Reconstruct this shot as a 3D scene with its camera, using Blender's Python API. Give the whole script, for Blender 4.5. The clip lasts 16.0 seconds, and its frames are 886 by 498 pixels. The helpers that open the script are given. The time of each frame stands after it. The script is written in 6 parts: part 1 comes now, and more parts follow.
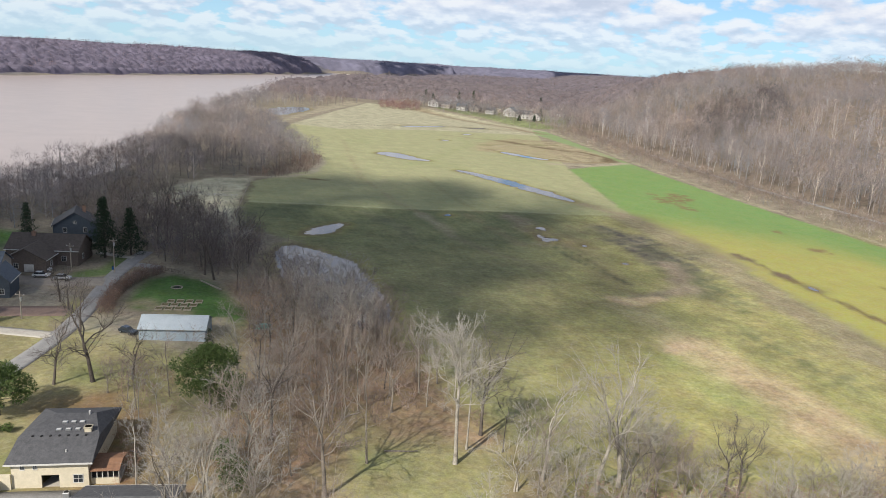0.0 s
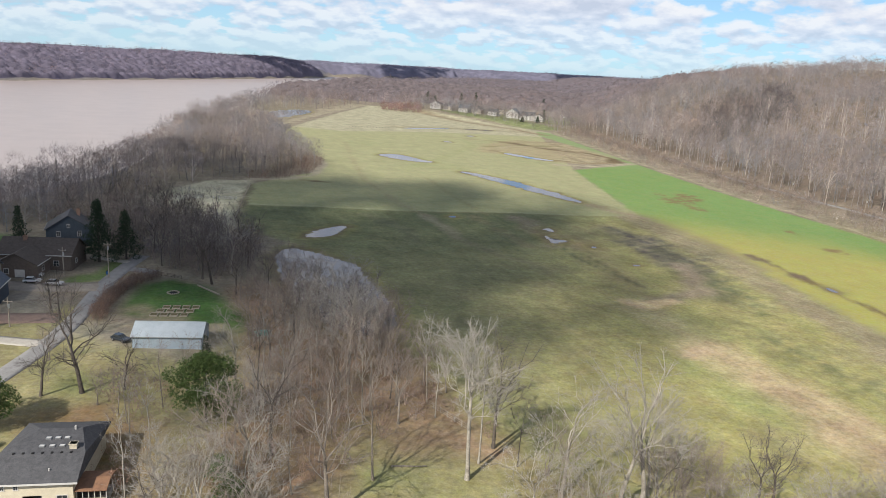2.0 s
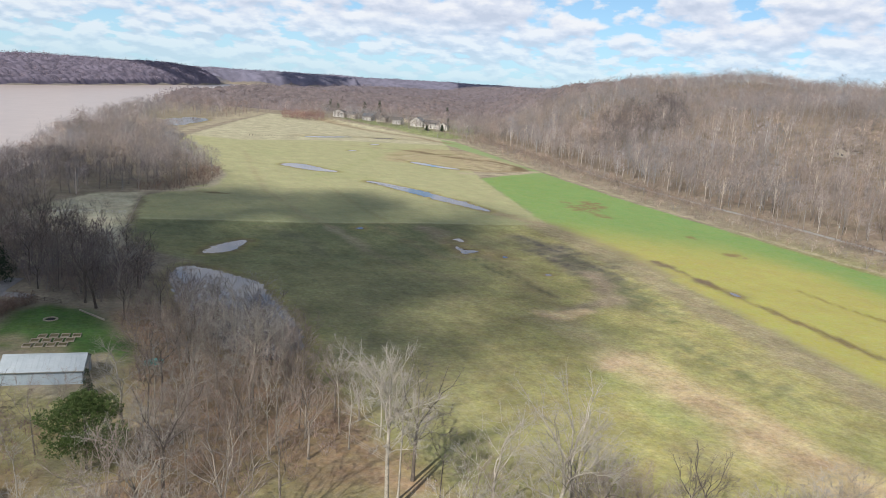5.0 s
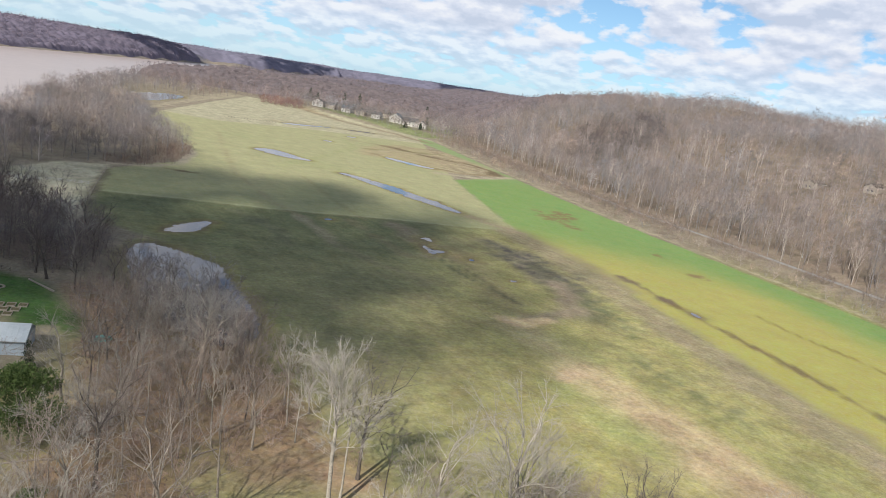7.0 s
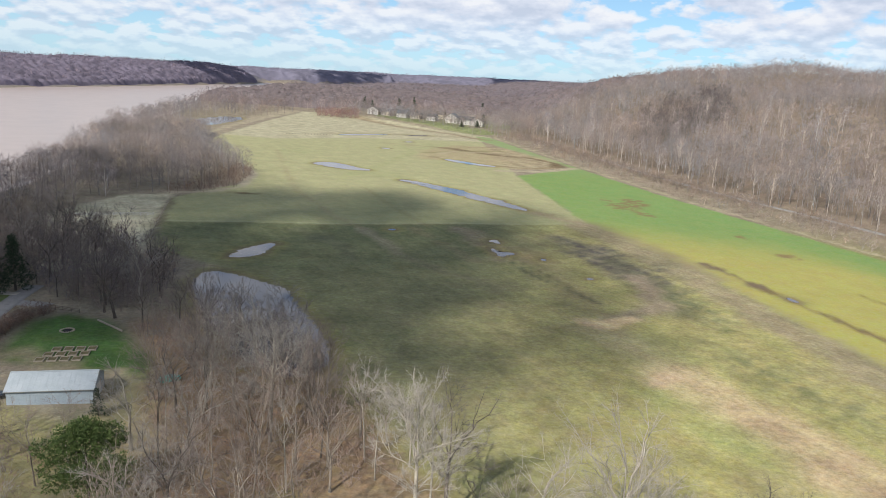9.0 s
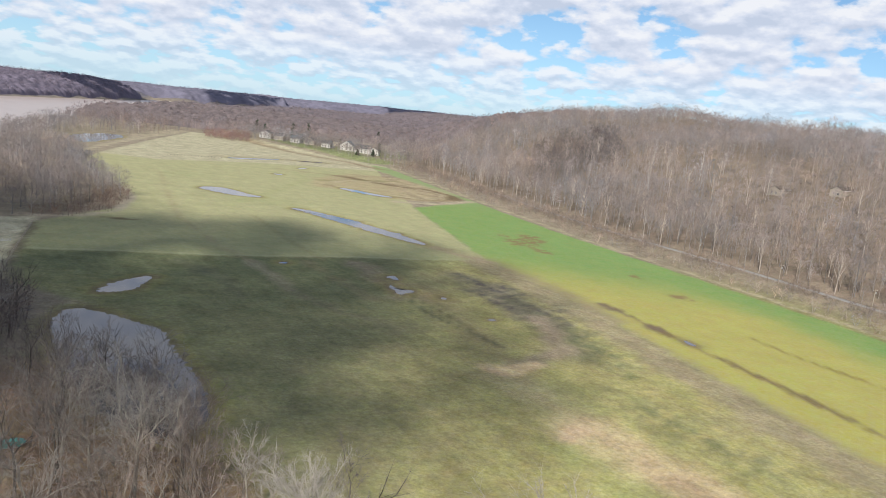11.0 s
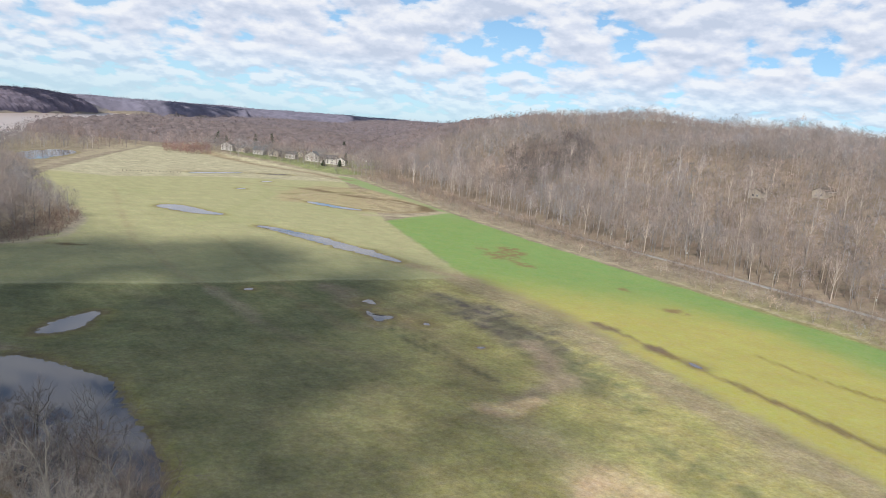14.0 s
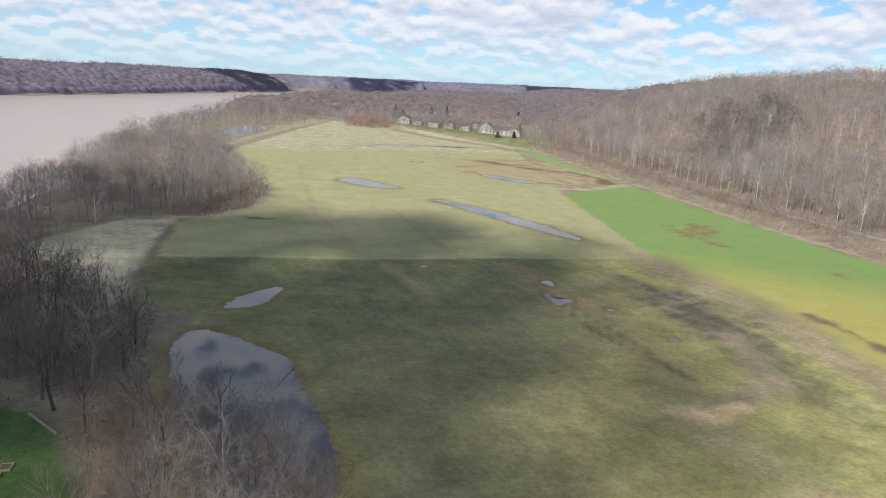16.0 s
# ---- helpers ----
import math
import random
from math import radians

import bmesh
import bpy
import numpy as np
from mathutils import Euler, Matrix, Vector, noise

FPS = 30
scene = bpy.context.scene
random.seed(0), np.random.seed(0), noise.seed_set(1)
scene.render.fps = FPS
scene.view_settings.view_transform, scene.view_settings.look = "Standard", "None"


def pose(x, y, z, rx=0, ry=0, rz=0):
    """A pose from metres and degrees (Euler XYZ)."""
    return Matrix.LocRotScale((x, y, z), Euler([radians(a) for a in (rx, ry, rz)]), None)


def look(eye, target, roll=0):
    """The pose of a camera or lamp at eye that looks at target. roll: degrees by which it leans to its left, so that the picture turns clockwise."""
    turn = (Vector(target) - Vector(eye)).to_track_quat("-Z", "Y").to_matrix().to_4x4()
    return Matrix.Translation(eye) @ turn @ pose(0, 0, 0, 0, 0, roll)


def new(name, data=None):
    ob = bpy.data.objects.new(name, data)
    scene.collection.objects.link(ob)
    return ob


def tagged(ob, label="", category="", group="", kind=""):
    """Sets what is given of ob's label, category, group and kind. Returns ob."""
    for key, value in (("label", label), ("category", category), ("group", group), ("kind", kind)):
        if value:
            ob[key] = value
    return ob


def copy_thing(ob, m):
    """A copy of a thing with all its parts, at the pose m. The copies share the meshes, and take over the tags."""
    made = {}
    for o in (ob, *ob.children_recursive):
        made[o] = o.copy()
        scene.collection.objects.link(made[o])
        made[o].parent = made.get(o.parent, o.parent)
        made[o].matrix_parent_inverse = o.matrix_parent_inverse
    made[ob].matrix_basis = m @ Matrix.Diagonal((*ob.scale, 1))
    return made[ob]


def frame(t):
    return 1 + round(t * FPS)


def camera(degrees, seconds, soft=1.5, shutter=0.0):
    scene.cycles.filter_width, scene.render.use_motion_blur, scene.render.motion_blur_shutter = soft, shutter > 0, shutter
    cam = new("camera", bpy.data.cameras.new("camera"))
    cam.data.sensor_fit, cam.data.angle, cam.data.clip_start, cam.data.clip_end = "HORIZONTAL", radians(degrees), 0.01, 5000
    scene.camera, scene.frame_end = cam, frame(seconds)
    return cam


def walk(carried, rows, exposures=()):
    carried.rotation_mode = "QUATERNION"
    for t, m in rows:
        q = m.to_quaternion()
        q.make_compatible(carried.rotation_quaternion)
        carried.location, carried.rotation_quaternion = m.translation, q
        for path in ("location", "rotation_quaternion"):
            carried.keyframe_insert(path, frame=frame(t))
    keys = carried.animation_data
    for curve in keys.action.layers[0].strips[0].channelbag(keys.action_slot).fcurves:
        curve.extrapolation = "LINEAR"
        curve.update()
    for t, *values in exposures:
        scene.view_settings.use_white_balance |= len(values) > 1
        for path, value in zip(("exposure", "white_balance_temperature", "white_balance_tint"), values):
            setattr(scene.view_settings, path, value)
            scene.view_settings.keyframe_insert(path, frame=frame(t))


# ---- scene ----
# ---------------------------------------------------------------- camera and its flight
cam = camera(62.0, 16.0, soft=0.8)
TIP = pose(0, 0, 0, 0, 1.0, 0)
FLIGHT = [
    (0, (-0.21, 1.72, 67.83), (-0.158, 4.046, 67.237), 4.8),
    (0.5, (-0.70, 4.17, 66.68), (-0.665, 6.497, 66.088), 4.6),
    (1, (-0.45, 6.03, 65.73), (-0.410, 8.348, 65.123), 4.3),
    (1.5, (-0.58, 8.00, 65.38), (-0.518, 10.324, 64.798), 4.5),
    (2, (-1.23, 9.53, 65.38), (-1.186, 11.854, 64.798), 4.4),
    (2.5, (-0.22, 10.80, 65.65), (-0.150, 13.133, 65.074), 4.2),
    (3, (-0.71, 12.12, 65.44), (-0.498, 14.443, 64.870), 4.0),
    (3.5, (-1.27, 13.90, 65.26), (-1.001, 16.217, 64.711), 4.0),
    (4, (-1.91, 15.06, 65.06), (-1.597, 17.377, 64.525), 4.5),
    (4.2, (-2.61, 16.54, 64.88), (-2.260, 18.857, 64.349), 5.0),
    (6.5, (-0.66, 20.13, 64.10), (-0.331, 22.446, 63.560), 5.2),
    (7, (-0.87, 20.90, 63.84), (-0.425, 23.202, 63.320), 10.1),
    (7.5, (-0.85, 22.53, 63.86), (-0.461, 24.841, 63.335), 9.7),
    (8, (-0.65, 25.77, 63.34), (-0.098, 28.056, 62.867), 11.2),
    (8.5, (-1.00, 28.94, 63.19), (-0.584, 31.253, 62.708), 5.9),
    (9, (-0.12, 31.52, 64.03), (0.112, 33.846, 63.476), 4.1),
    (9.5, (0.51, 33.54, 64.67), (0.937, 35.845, 64.183), 7.8),
    (9.7, (0.32, 35.17, 64.55), (0.912, 37.457, 64.123), 8.8),
    (11.8, (-0.99, 51.67, 63.95), (-0.416, 53.957, 63.514), 5.9),
    (12, (-1.04, 53.44, 63.92), (-0.425, 55.721, 63.486), 6.4),
    (12.5, (0.03, 56.32, 63.99), (0.606, 58.606, 63.551), 6.5),
    (13, (-0.51, 60.44, 64.17), (0.119, 62.720, 63.738), 6.6),
    (13.5, (-0.31, 63.92, 64.29), (0.373, 66.191, 63.898), 6.4),
    (14, (0.03, 67.74, 64.24), (0.703, 70.009, 63.841), 5.8),
    (14.5, (-0.33, 71.78, 63.84), (0.048, 74.105, 63.368), 4.5),
    (15, (0.44, 74.87, 64.09), (0.764, 77.198, 63.607), 4.3),
    (15.5, (0.43, 78.70, 64.23), (0.773, 81.026, 63.758), 4.5),
    (16, (-0.08, 82.21, 63.92), (0.053, 84.544, 63.382), 4.0),
]
walk(cam, [(t, TIP @ look(eye, target, roll)) for t, eye, target, roll in FLIGHT], [(0, 0.35), (16, 0.35)])

# ---------------------------------------------------------------- sky, sun
SUN_ELEVATION, SUN_TOWARDS = 38.0, (-0.57, -0.82)          # degrees; the horizontal way to the sun
sun_way = Vector((SUN_TOWARDS[0], SUN_TOWARDS[1], math.tan(radians(SUN_ELEVATION)))).normalized()
sun_lamp = bpy.data.lights.new("sun", "SUN")
sun_lamp.energy, sun_lamp.angle, sun_lamp.color = 5.0, radians(0.55), (1.0, 0.935, 0.82)
new("sun", sun_lamp).matrix_world = look(sun_way * 900, (0, 0, 0))

world = bpy.data.worlds.new("sky")
scene.world = world
world.use_nodes = True
wn, wl = world.node_tree.nodes, world.node_tree.links
wn.clear()


def wnode(kind, **given):
    n = wn.new(kind)
    for key, value in given.items():
        if key == "blend_type":
            n.blend_type = value
        elif key == "operation":
            n.operation = value
        elif key == "data_type":
            n.data_type = value
    return n


def wmath(op, a, b=None):
    n = wnode("ShaderNodeMath", operation=op)
    for slot, v in ((0, a), (1, b)):
        if v is None:
            continue
        if isinstance(v, (int, float)):
            n.inputs[slot].default_value = v
        else:
            wl.new(v, n.inputs[slot])
    return n.outputs[0]


def wramp(fac, *stops):
    n = wn.new("ShaderNodeValToRGB")
    e = n.color_ramp.elements
    while len(e) < len(stops):
        e.new(0.5)
    for el, (at, col) in zip(e, stops):
        el.position, el.color = at, (*col, 1)
    wl.new(fac, n.inputs[0])
    return n.outputs[0]


air = wn.new("ShaderNodeTexSky")
air.sky_type, air.sun_disc = "NISHITA", False
air.sun_elevation, air.sun_rotation = radians(SUN_ELEVATION), math.atan2(SUN_TOWARDS[0], SUN_TOWARDS[1])
air.air_density, air.dust_density, air.ozone_density = 0.5, 0.2, 4.0
coord = wn.new("ShaderNodeTexCoord")
split = wn.new("ShaderNodeSeparateXYZ")
wl.new(coord.outputs["Generated"], split.inputs[0])


def wnoise(lift, scale, tall, detail, rough, shift):
    """Noise over the dome of the sky; lift: read a little higher up; tall: how flattened its lumps are."""
    m = wn.new("ShaderNodeMapping")
    m.inputs["Location"].default_value, m.inputs["Scale"].default_value = (shift, shift * 0.7, lift * tall), (1, 1, tall)
    wl.new(coord.outputs["Generated"], m.inputs[0])
    n = wn.new("ShaderNodeTexNoise")
    n.inputs["Scale"].default_value, n.inputs["Detail"].default_value, n.inputs["Roughness"].default_value = scale, detail, rough
    wl.new(m.outputs[0], n.inputs[0])
    return n.outputs[0]


high_up = wramp(split.outputs[2], (0.035, (0, 0, 0)), (0.095, (1, 1, 1)))


def cloud_mass(lift):
    """Wide cumulus overhead, small and flat rows of it low over the hills."""
    near = wmath("ADD", wmath("MULTIPLY", wnoise(lift, 3.0, 2.4, 2, 0.5, 3.0), 0.26), wmath("MULTIPLY", wnoise(lift, 14.0, 2.1, 8, 0.50, 9.0), 0.74))
    far = wmath("ADD", wmath("MULTIPLY", wnoise(lift, 4.0, 4.0, 2, 0.5, 5.0), 0.26), wmath("MULTIPLY", wnoise(lift, 27.0, 2.7, 6, 0.50, 1.0), 0.74))
    return wmath("ADD", wmath("MULTIPLY", near, high_up), wmath("MULTIPLY", far, wmath("SUBTRACT", 1.0, high_up)))


body = cloud_mass(0.0)
cover = wramp(body, (0.425, (0, 0, 0)), (0.455, (0.7, 0.7, 0.7)), (0.49, (1, 1, 1)))
# cumulus: lit tops, blue-grey bases
lit = wmath("ADD", wmath("MULTIPLY", wmath("SUBTRACT", body, cloud_mass(0.008)), 4.6), wmath("SUBTRACT", 1.10, wmath("MULTIPLY", body, 1.10)))
shade = wramp(lit, (0.22, (0.57, 0.63, 0.76)), (0.52, (0.72, 0.76, 0.87)), (0.80, (0.90, 0.905, 0.94)))
tint = wnode("ShaderNodeMix", data_type="RGBA", blend_type="MULTIPLY")
tint.inputs[0].default_value = 1.0
wl.new(air.outputs[0], tint.inputs[6])
tint.inputs[7].default_value = (0.118, 0.140, 0.130, 1)
low = wnode("ShaderNodeMix", data_type="RGBA")
wl.new(wramp(split.outputs[2], (0.0, (0.8, 0.8, 0.8)), (0.07, (0.45, 0.45, 0.45)), (0.22, (0, 0, 0))), low.inputs[0])
wl.new(tint.outputs[2], low.inputs[6])
low.inputs[7].default_value = (0.50, 0.70, 0.83, 1)
cloudy = wnode("ShaderNodeMix", data_type="RGBA")
thin = wramp(split.outputs[2], (0.0, (0.25, 0.25, 0.25)), (0.035, (0.62, 0.62, 0.62)), (0.08, (0.93, 0.93, 0.93)), (0.22, (0.92, 0.92, 0.92)), (0.60, (0.50, 0.50, 0.50)))
wl.new(wmath("MULTIPLY", cover, thin), cloudy.inputs[0])
wl.new(low.outputs[2], cloudy.inputs[6])
wl.new(shade, cloudy.inputs[7])
back = wn.new("ShaderNodeBackground")
back.inputs[1].default_value = 0.80
wl.new(cloudy.outputs[2], back.inputs[0])
out = wn.new("ShaderNodeOutputWorld")
wl.new(back.outputs[0], out.inputs[0])


# ---------------------------------------------------------------- materials
def material(name, colour, dark=None, scale=3.0, rough=0.85, metal=0.0, bump=0.0, fine=None, vary=0.0, tinted=False, spec=0.3):
    """A node material: two noises mix dark and colour; vary: random lightness per object; tinted: per-tree attribute."""
    m = bpy.data.materials.new(name)
    m.use_nodes = True
    nt = m.node_tree
    n, l = nt.nodes, nt.links
    p = n["Principled BSDF"]
    p.inputs["Roughness"].default_value, p.inputs["Metallic"].default_value = rough, metal
    p.inputs["Specular IOR Level"].default_value = spec
    geo = n.new("ShaderNodeNewGeometry")
    coarse = n.new("ShaderNodeTexNoise")
    coarse.inputs["Scale"].default_value, coarse.inputs["Detail"].default_value = scale, 6
    coarse.inputs["Roughness"].default_value = 0.65
    l.new(geo.outputs["Position"], coarse.inputs[0])
    grain = n.new("ShaderNodeTexNoise")
    grain.inputs["Scale"].default_value, grain.inputs["Detail"].default_value = fine or scale * 9, 4
    l.new(geo.outputs["Position"], grain.inputs[0])
    both = n.new("ShaderNodeMath")
    both.operation = "MULTIPLY_ADD"
    l.new(grain.outputs[0], both.inputs[0])
    both.inputs[1].default_value = 0.45
    half = n.new("ShaderNodeMath")
    half.operation = "MULTIPLY"
    l.new(coarse.outputs[0], half.inputs[0])
    half.inputs[1].default_value = 0.55
    l.new(half.outputs[0], both.inputs[2])
    ramp = n.new("ShaderNodeValToRGB")
    dark = dark or tuple(c * 0.6 for c in colour)
    ramp.color_ramp.elements[0].position, ramp.color_ramp.elements[0].color = 0.36, (*dark, 1)
    ramp.color_ramp.elements[1].position, ramp.color_ramp.elements[1].color = 0.62, (*colour, 1)
    l.new(both.outputs[0], ramp.inputs[0])
    last = ramp.outputs[0]
    if vary:
        info = n.new("ShaderNodeObjectInfo")
        rng = n.new("ShaderNodeMapRange")
        rng.inputs["To Min"].default_value, rng.inputs["To Max"].default_value = 1 - vary, 1 + vary
        l.new(info.outputs["Random"], rng.inputs["Value"])
        mul = n.new("ShaderNodeVectorMath")
        mul.operation = "SCALE"
        l.new(last, mul.inputs[0])
        l.new(rng.outputs[0], mul.inputs["Scale"])
        last = mul.outputs[0]
    if tinted:
        at = n.new("ShaderNodeAttribute")
        at.attribute_name = "tint"
        mul = n.new("ShaderNodeVectorMath")
        mul.operation = "MULTIPLY"
        l.new(last, mul.inputs[0])
        l.new(at.outputs["Color"], mul.inputs[1])
        last = mul.outputs[0]
    l.new(last, p.inputs["Base Color"])
    if bump:
        b = n.new("ShaderNodeBump")
        b.inputs["Strength"].default_value, b.inputs["Distance"].default_value = 0.8, bump
        l.new(both.outputs[0], b.inputs["Height"])
        l.new(b.outputs[0], p.inputs["Normal"])
    return m


def ground_material():
    """Grass, soil and litter: the plan's soil colours, broken up by tussocks, mowing marks and grain."""
    m = bpy.data.materials.new("ground")
    m.use_nodes = True
    n, l = m.node_tree.nodes, m.node_tree.links
    p = n["Principled BSDF"]
    p.inputs["Roughness"].default_value, p.inputs["Specular IOR Level"].default_value = 0.95, 0.1
    geo = n.new("ShaderNodeNewGeometry")
    soil = n.new("ShaderNodeAttribute")
    soil.attribute_name = "soil"

    def cloud(scale, detail, rough, stretch=(1, 1, 1), turn=0.0):
        mp = n.new("ShaderNodeMapping")
        mp.vector_type = "TEXTURE"
        mp.inputs["Scale"].default_value, mp.inputs["Rotation"].default_value = stretch, (0, 0, turn)
        l.new(geo.outputs["Position"], mp.inputs[0])
        t = n.new("ShaderNodeTexNoise")
        t.inputs["Scale"].default_value, t.inputs["Detail"].default_value, t.inputs["Roughness"].default_value = scale, detail, rough
        l.new(mp.outputs[0], t.inputs[0])
        return t.outputs[0]

    def span(v, lo, hi, to_lo, to_hi):
        r = n.new("ShaderNodeMapRange")
        for k, x in zip(("From Min", "From Max", "To Min", "To Max"), (lo, hi, to_lo, to_hi)):
            r.inputs[k].default_value = x
        l.new(v, r.inputs["Value"])
        return r.outputs[0]

    def times(a, b):
        k = n.new("ShaderNodeMath")
        k.operation = "MULTIPLY"
        l.new(a, k.inputs[0]), l.new(b, k.inputs[1])
        return k.outputs[0]

    tuft, clump, streak = cloud(0.9, 7, 0.72), cloud(0.09, 6, 0.62), cloud(0.42, 5, 0.62, (1.0, 22.0, 1), 0.38)
    blade = cloud(3.2, 4, 0.75)
    light = times(times(times(times(span(blade, 0.3, 0.7, 0.84, 1.16), span(tuft, 0.3, 0.7, 0.76, 1.24)), span(cloud(0.28, 6, 0.7), 0.3, 0.7, 0.85, 1.15)), span(clump, 0.3, 0.7, 0.78, 1.22)),
                  span(streak, 0.3, 0.7, 0.92, 1.08))
    scale = n.new("ShaderNodeVectorMath")
    scale.operation = "SCALE"
    ease = n.new("ShaderNodeMix")
    ease.inputs[2].default_value = 1.0
    l.new(soil.outputs["Alpha"], ease.inputs[0]), l.new(light, ease.inputs[3])
    l.new(soil.outputs["Color"], scale.inputs[0]), l.new(ease.outputs[0], scale.inputs["Scale"])
    hue = n.new("ShaderNodeHueSaturation")
    l.new(scale.outputs[0], hue.inputs["Color"])
    l.new(span(cloud(0.16, 9, 0.74), 0.32, 0.68, 0.478, 0.522), hue.inputs["Hue"])
    l.new(span(cloud(0.7, 6, 0.7), 0.3, 0.7, 0.82, 1.18), hue.inputs["Saturation"])
    l.new(hue.outputs[0], p.inputs["Base Color"])
    b = n.new("ShaderNodeBump")
    b.inputs["Strength"].default_value, b.inputs["Distance"].default_value = 0.8, 0.18
    l.new(tuft, b.inputs["Height"]), l.new(b.outputs[0], p.inputs["Normal"])
    return m


def water_material(name, mud, rough, wave, strength):
    m = bpy.data.materials.new(name)
    m.use_nodes = True
    n, l = m.node_tree.nodes, m.node_tree.links
    p = n["Principled BSDF"]
    geo = n.new("ShaderNodeNewGeometry")
    t = n.new("ShaderNodeTexNoise")
    t.inputs["Scale"].default_value, t.inputs["Detail"].default_value = wave, 6
    l.new(geo.outputs["Position"], t.inputs[0])
    big = n.new("ShaderNodeTexNoise")
    big.inputs["Scale"].default_value, big.inputs["Detail"].default_value = wave * 0.04, 4
    l.new(geo.outputs["Position"], big.inputs[0])
    ramp = n.new("ShaderNodeValToRGB")
    ramp.color_ramp.elements[0].position, ramp.color_ramp.elements[0].color = 0.35, (*[c * 0.9 for c in mud], 1)
    ramp.color_ramp.elements[1].position, ramp.color_ramp.elements[1].color = 0.65, (*mud, 1)
    l.new(big.outputs[0], ramp.inputs[0])
    l.new(ramp.outputs[0], p.inputs["Base Color"])
    p.inputs["Roughness"].default_value, p.inputs["IOR"].default_value = rough, 1.42
    b = n.new("ShaderNodeBump")
    b.inputs["Strength"].default_value, b.inputs["Distance"].default_value = strength, 0.05
    l.new(t.outputs[0], b.inputs["Height"]), l.new(b.outputs[0], p.inputs["Normal"])
    return m


M_GROUND = ground_material()
M_RIVER = water_material("muddy_river_water", (0.37, 0.30, 0.27), 0.28, 1.2, 0.5)
M_POND = water_material("pond_water", (0.105, 0.100, 0.105), 0.04, 0.8, 0.02)
M_BARK_PALE = material("pale_sycamore_bark", (0.41, 0.38, 0.33), (0.17, 0.15, 0.13), 0.8, 0.9, vary=0.15)
M_BARK_GREY = material("grey_bark", (0.32, 0.28, 0.24), (0.13, 0.112, 0.096), 0.8, 0.95, vary=0.25)
M_BARK_DARK = material("dark_bark", (0.135, 0.115, 0.10), (0.055, 0.047, 0.040), 0.8, 0.95, vary=0.25)
M_TWIG_PALE = material("pale_twigs", (0.35, 0.325, 0.300), (0.21, 0.195, 0.180), 1.0, 0.95, vary=0.15)
M_TWIG_TAN = material("tan_twigs", (0.250, 0.200, 0.175), (0.150, 0.119, 0.104), 1.0, 0.95, vary=0.2)
M_TWIG_DARK = material("dark_twigs", (0.185, 0.158, 0.158), (0.115, 0.098, 0.099), 1.0, 0.95, vary=0.2)
M_WOOD_TRUNK = material("woodland_bark", (0.33, 0.30, 0.285), (0.16, 0.145, 0.138), 0.5, 0.95, tinted=True)
M_WOOD_TWIG = material("woodland_twigs", (0.262, 0.230, 0.228), (0.172, 0.150, 0.150), 0.3, 0.95, tinted=True)
M_NEEDLE = material("dark_green_needles", (0.090, 0.130, 0.034), (0.034, 0.062, 0.018), 1.2, 0.8, vary=0.1)
M_SPRUCE = material("spruce_needles", (0.034, 0.058, 0.028), (0.014, 0.028, 0.014), 1.2, 0.8)
M_ASPHALT = material("worn_grey_asphalt", (0.27, 0.265, 0.265), (0.19, 0.185, 0.18), 0.5, 0.9, bump=0.01)
M_CONCRETE = material("pale_concrete", (0.46, 0.43, 0.38), (0.34, 0.31, 0.27), 0.8, 0.9)


# ---------------------------------------------------------------- builders
def mesh_of(name, verts, quads=None, tris=None, mat=None, smooth=False):
    """A mesh from numpy arrays of corners, four-sided and three-sided faces."""
    me = bpy.data.meshes.new(name)
    quads = np.zeros((0, 4), np.int32) if quads is None else np.asarray(quads, np.int32)
    tris = np.zeros((0, 3), np.int32) if tris is None else np.asarray(tris, np.int32)
    me.vertices.add(len(verts))
    me.vertices.foreach_set("co", np.asarray(verts, np.float32).ravel())
    loops = np.concatenate((quads.ravel(), tris.ravel()))
    me.loops.add(len(loops))
    me.loops.foreach_set("vertex_index", loops)
    me.polygons.add(len(quads) + len(tris))
    starts = np.concatenate((np.arange(len(quads)) * 4, len(quads) * 4 + np.arange(len(tris)) * 3))
    me.polygons.foreach_set("loop_start", starts.astype(np.int32))
    if smooth:
        me.polygons.foreach_set("use_smooth", np.ones(len(starts), bool))
    me.update(calc_edges=True)
    if mat:
        me.materials.append(mat)
    return me


def part(name, bm, mat, parent, label=""):
    """Links a bmesh or mesh as one object under a thing or part."""
    if isinstance(bm, bpy.types.Mesh):
        me = bm
    else:
        me = bpy.data.meshes.new(name)
        bm.to_mesh(me)
        bm.free()
    if mat and not me.materials:
        me.materials.append(mat)
    ob = new(name, me)
    ob.parent = parent
    return tagged(ob, label) if label else ob


def empty(name, m, label, category, group=""):
    ob = new(name)
    ob.matrix_world = m
    return tagged(ob, label, category, group)


def box(bm, x0, x1, y0, y1, z0, z1, bevel=0.0):
    made = bmesh.ops.create_cube(bm, size=1, matrix=Matrix.LocRotScale(((x0 + x1) / 2, (y0 + y1) / 2, (z0 + z1) / 2), None, (x1 - x0, y1 - y0, z1 - z0)))
    if bevel:
        edges = {e for v in made["verts"] for e in v.link_edges}
        bmesh.ops.bevel(bm, geom=list(edges), offset=bevel, segments=1, affect="EDGES")
    return bm


def boxes(*rows, bevel=0.0):
    bm = bmesh.new()
    for r in rows:
        box(bm, *r, bevel=bevel)
    return bm


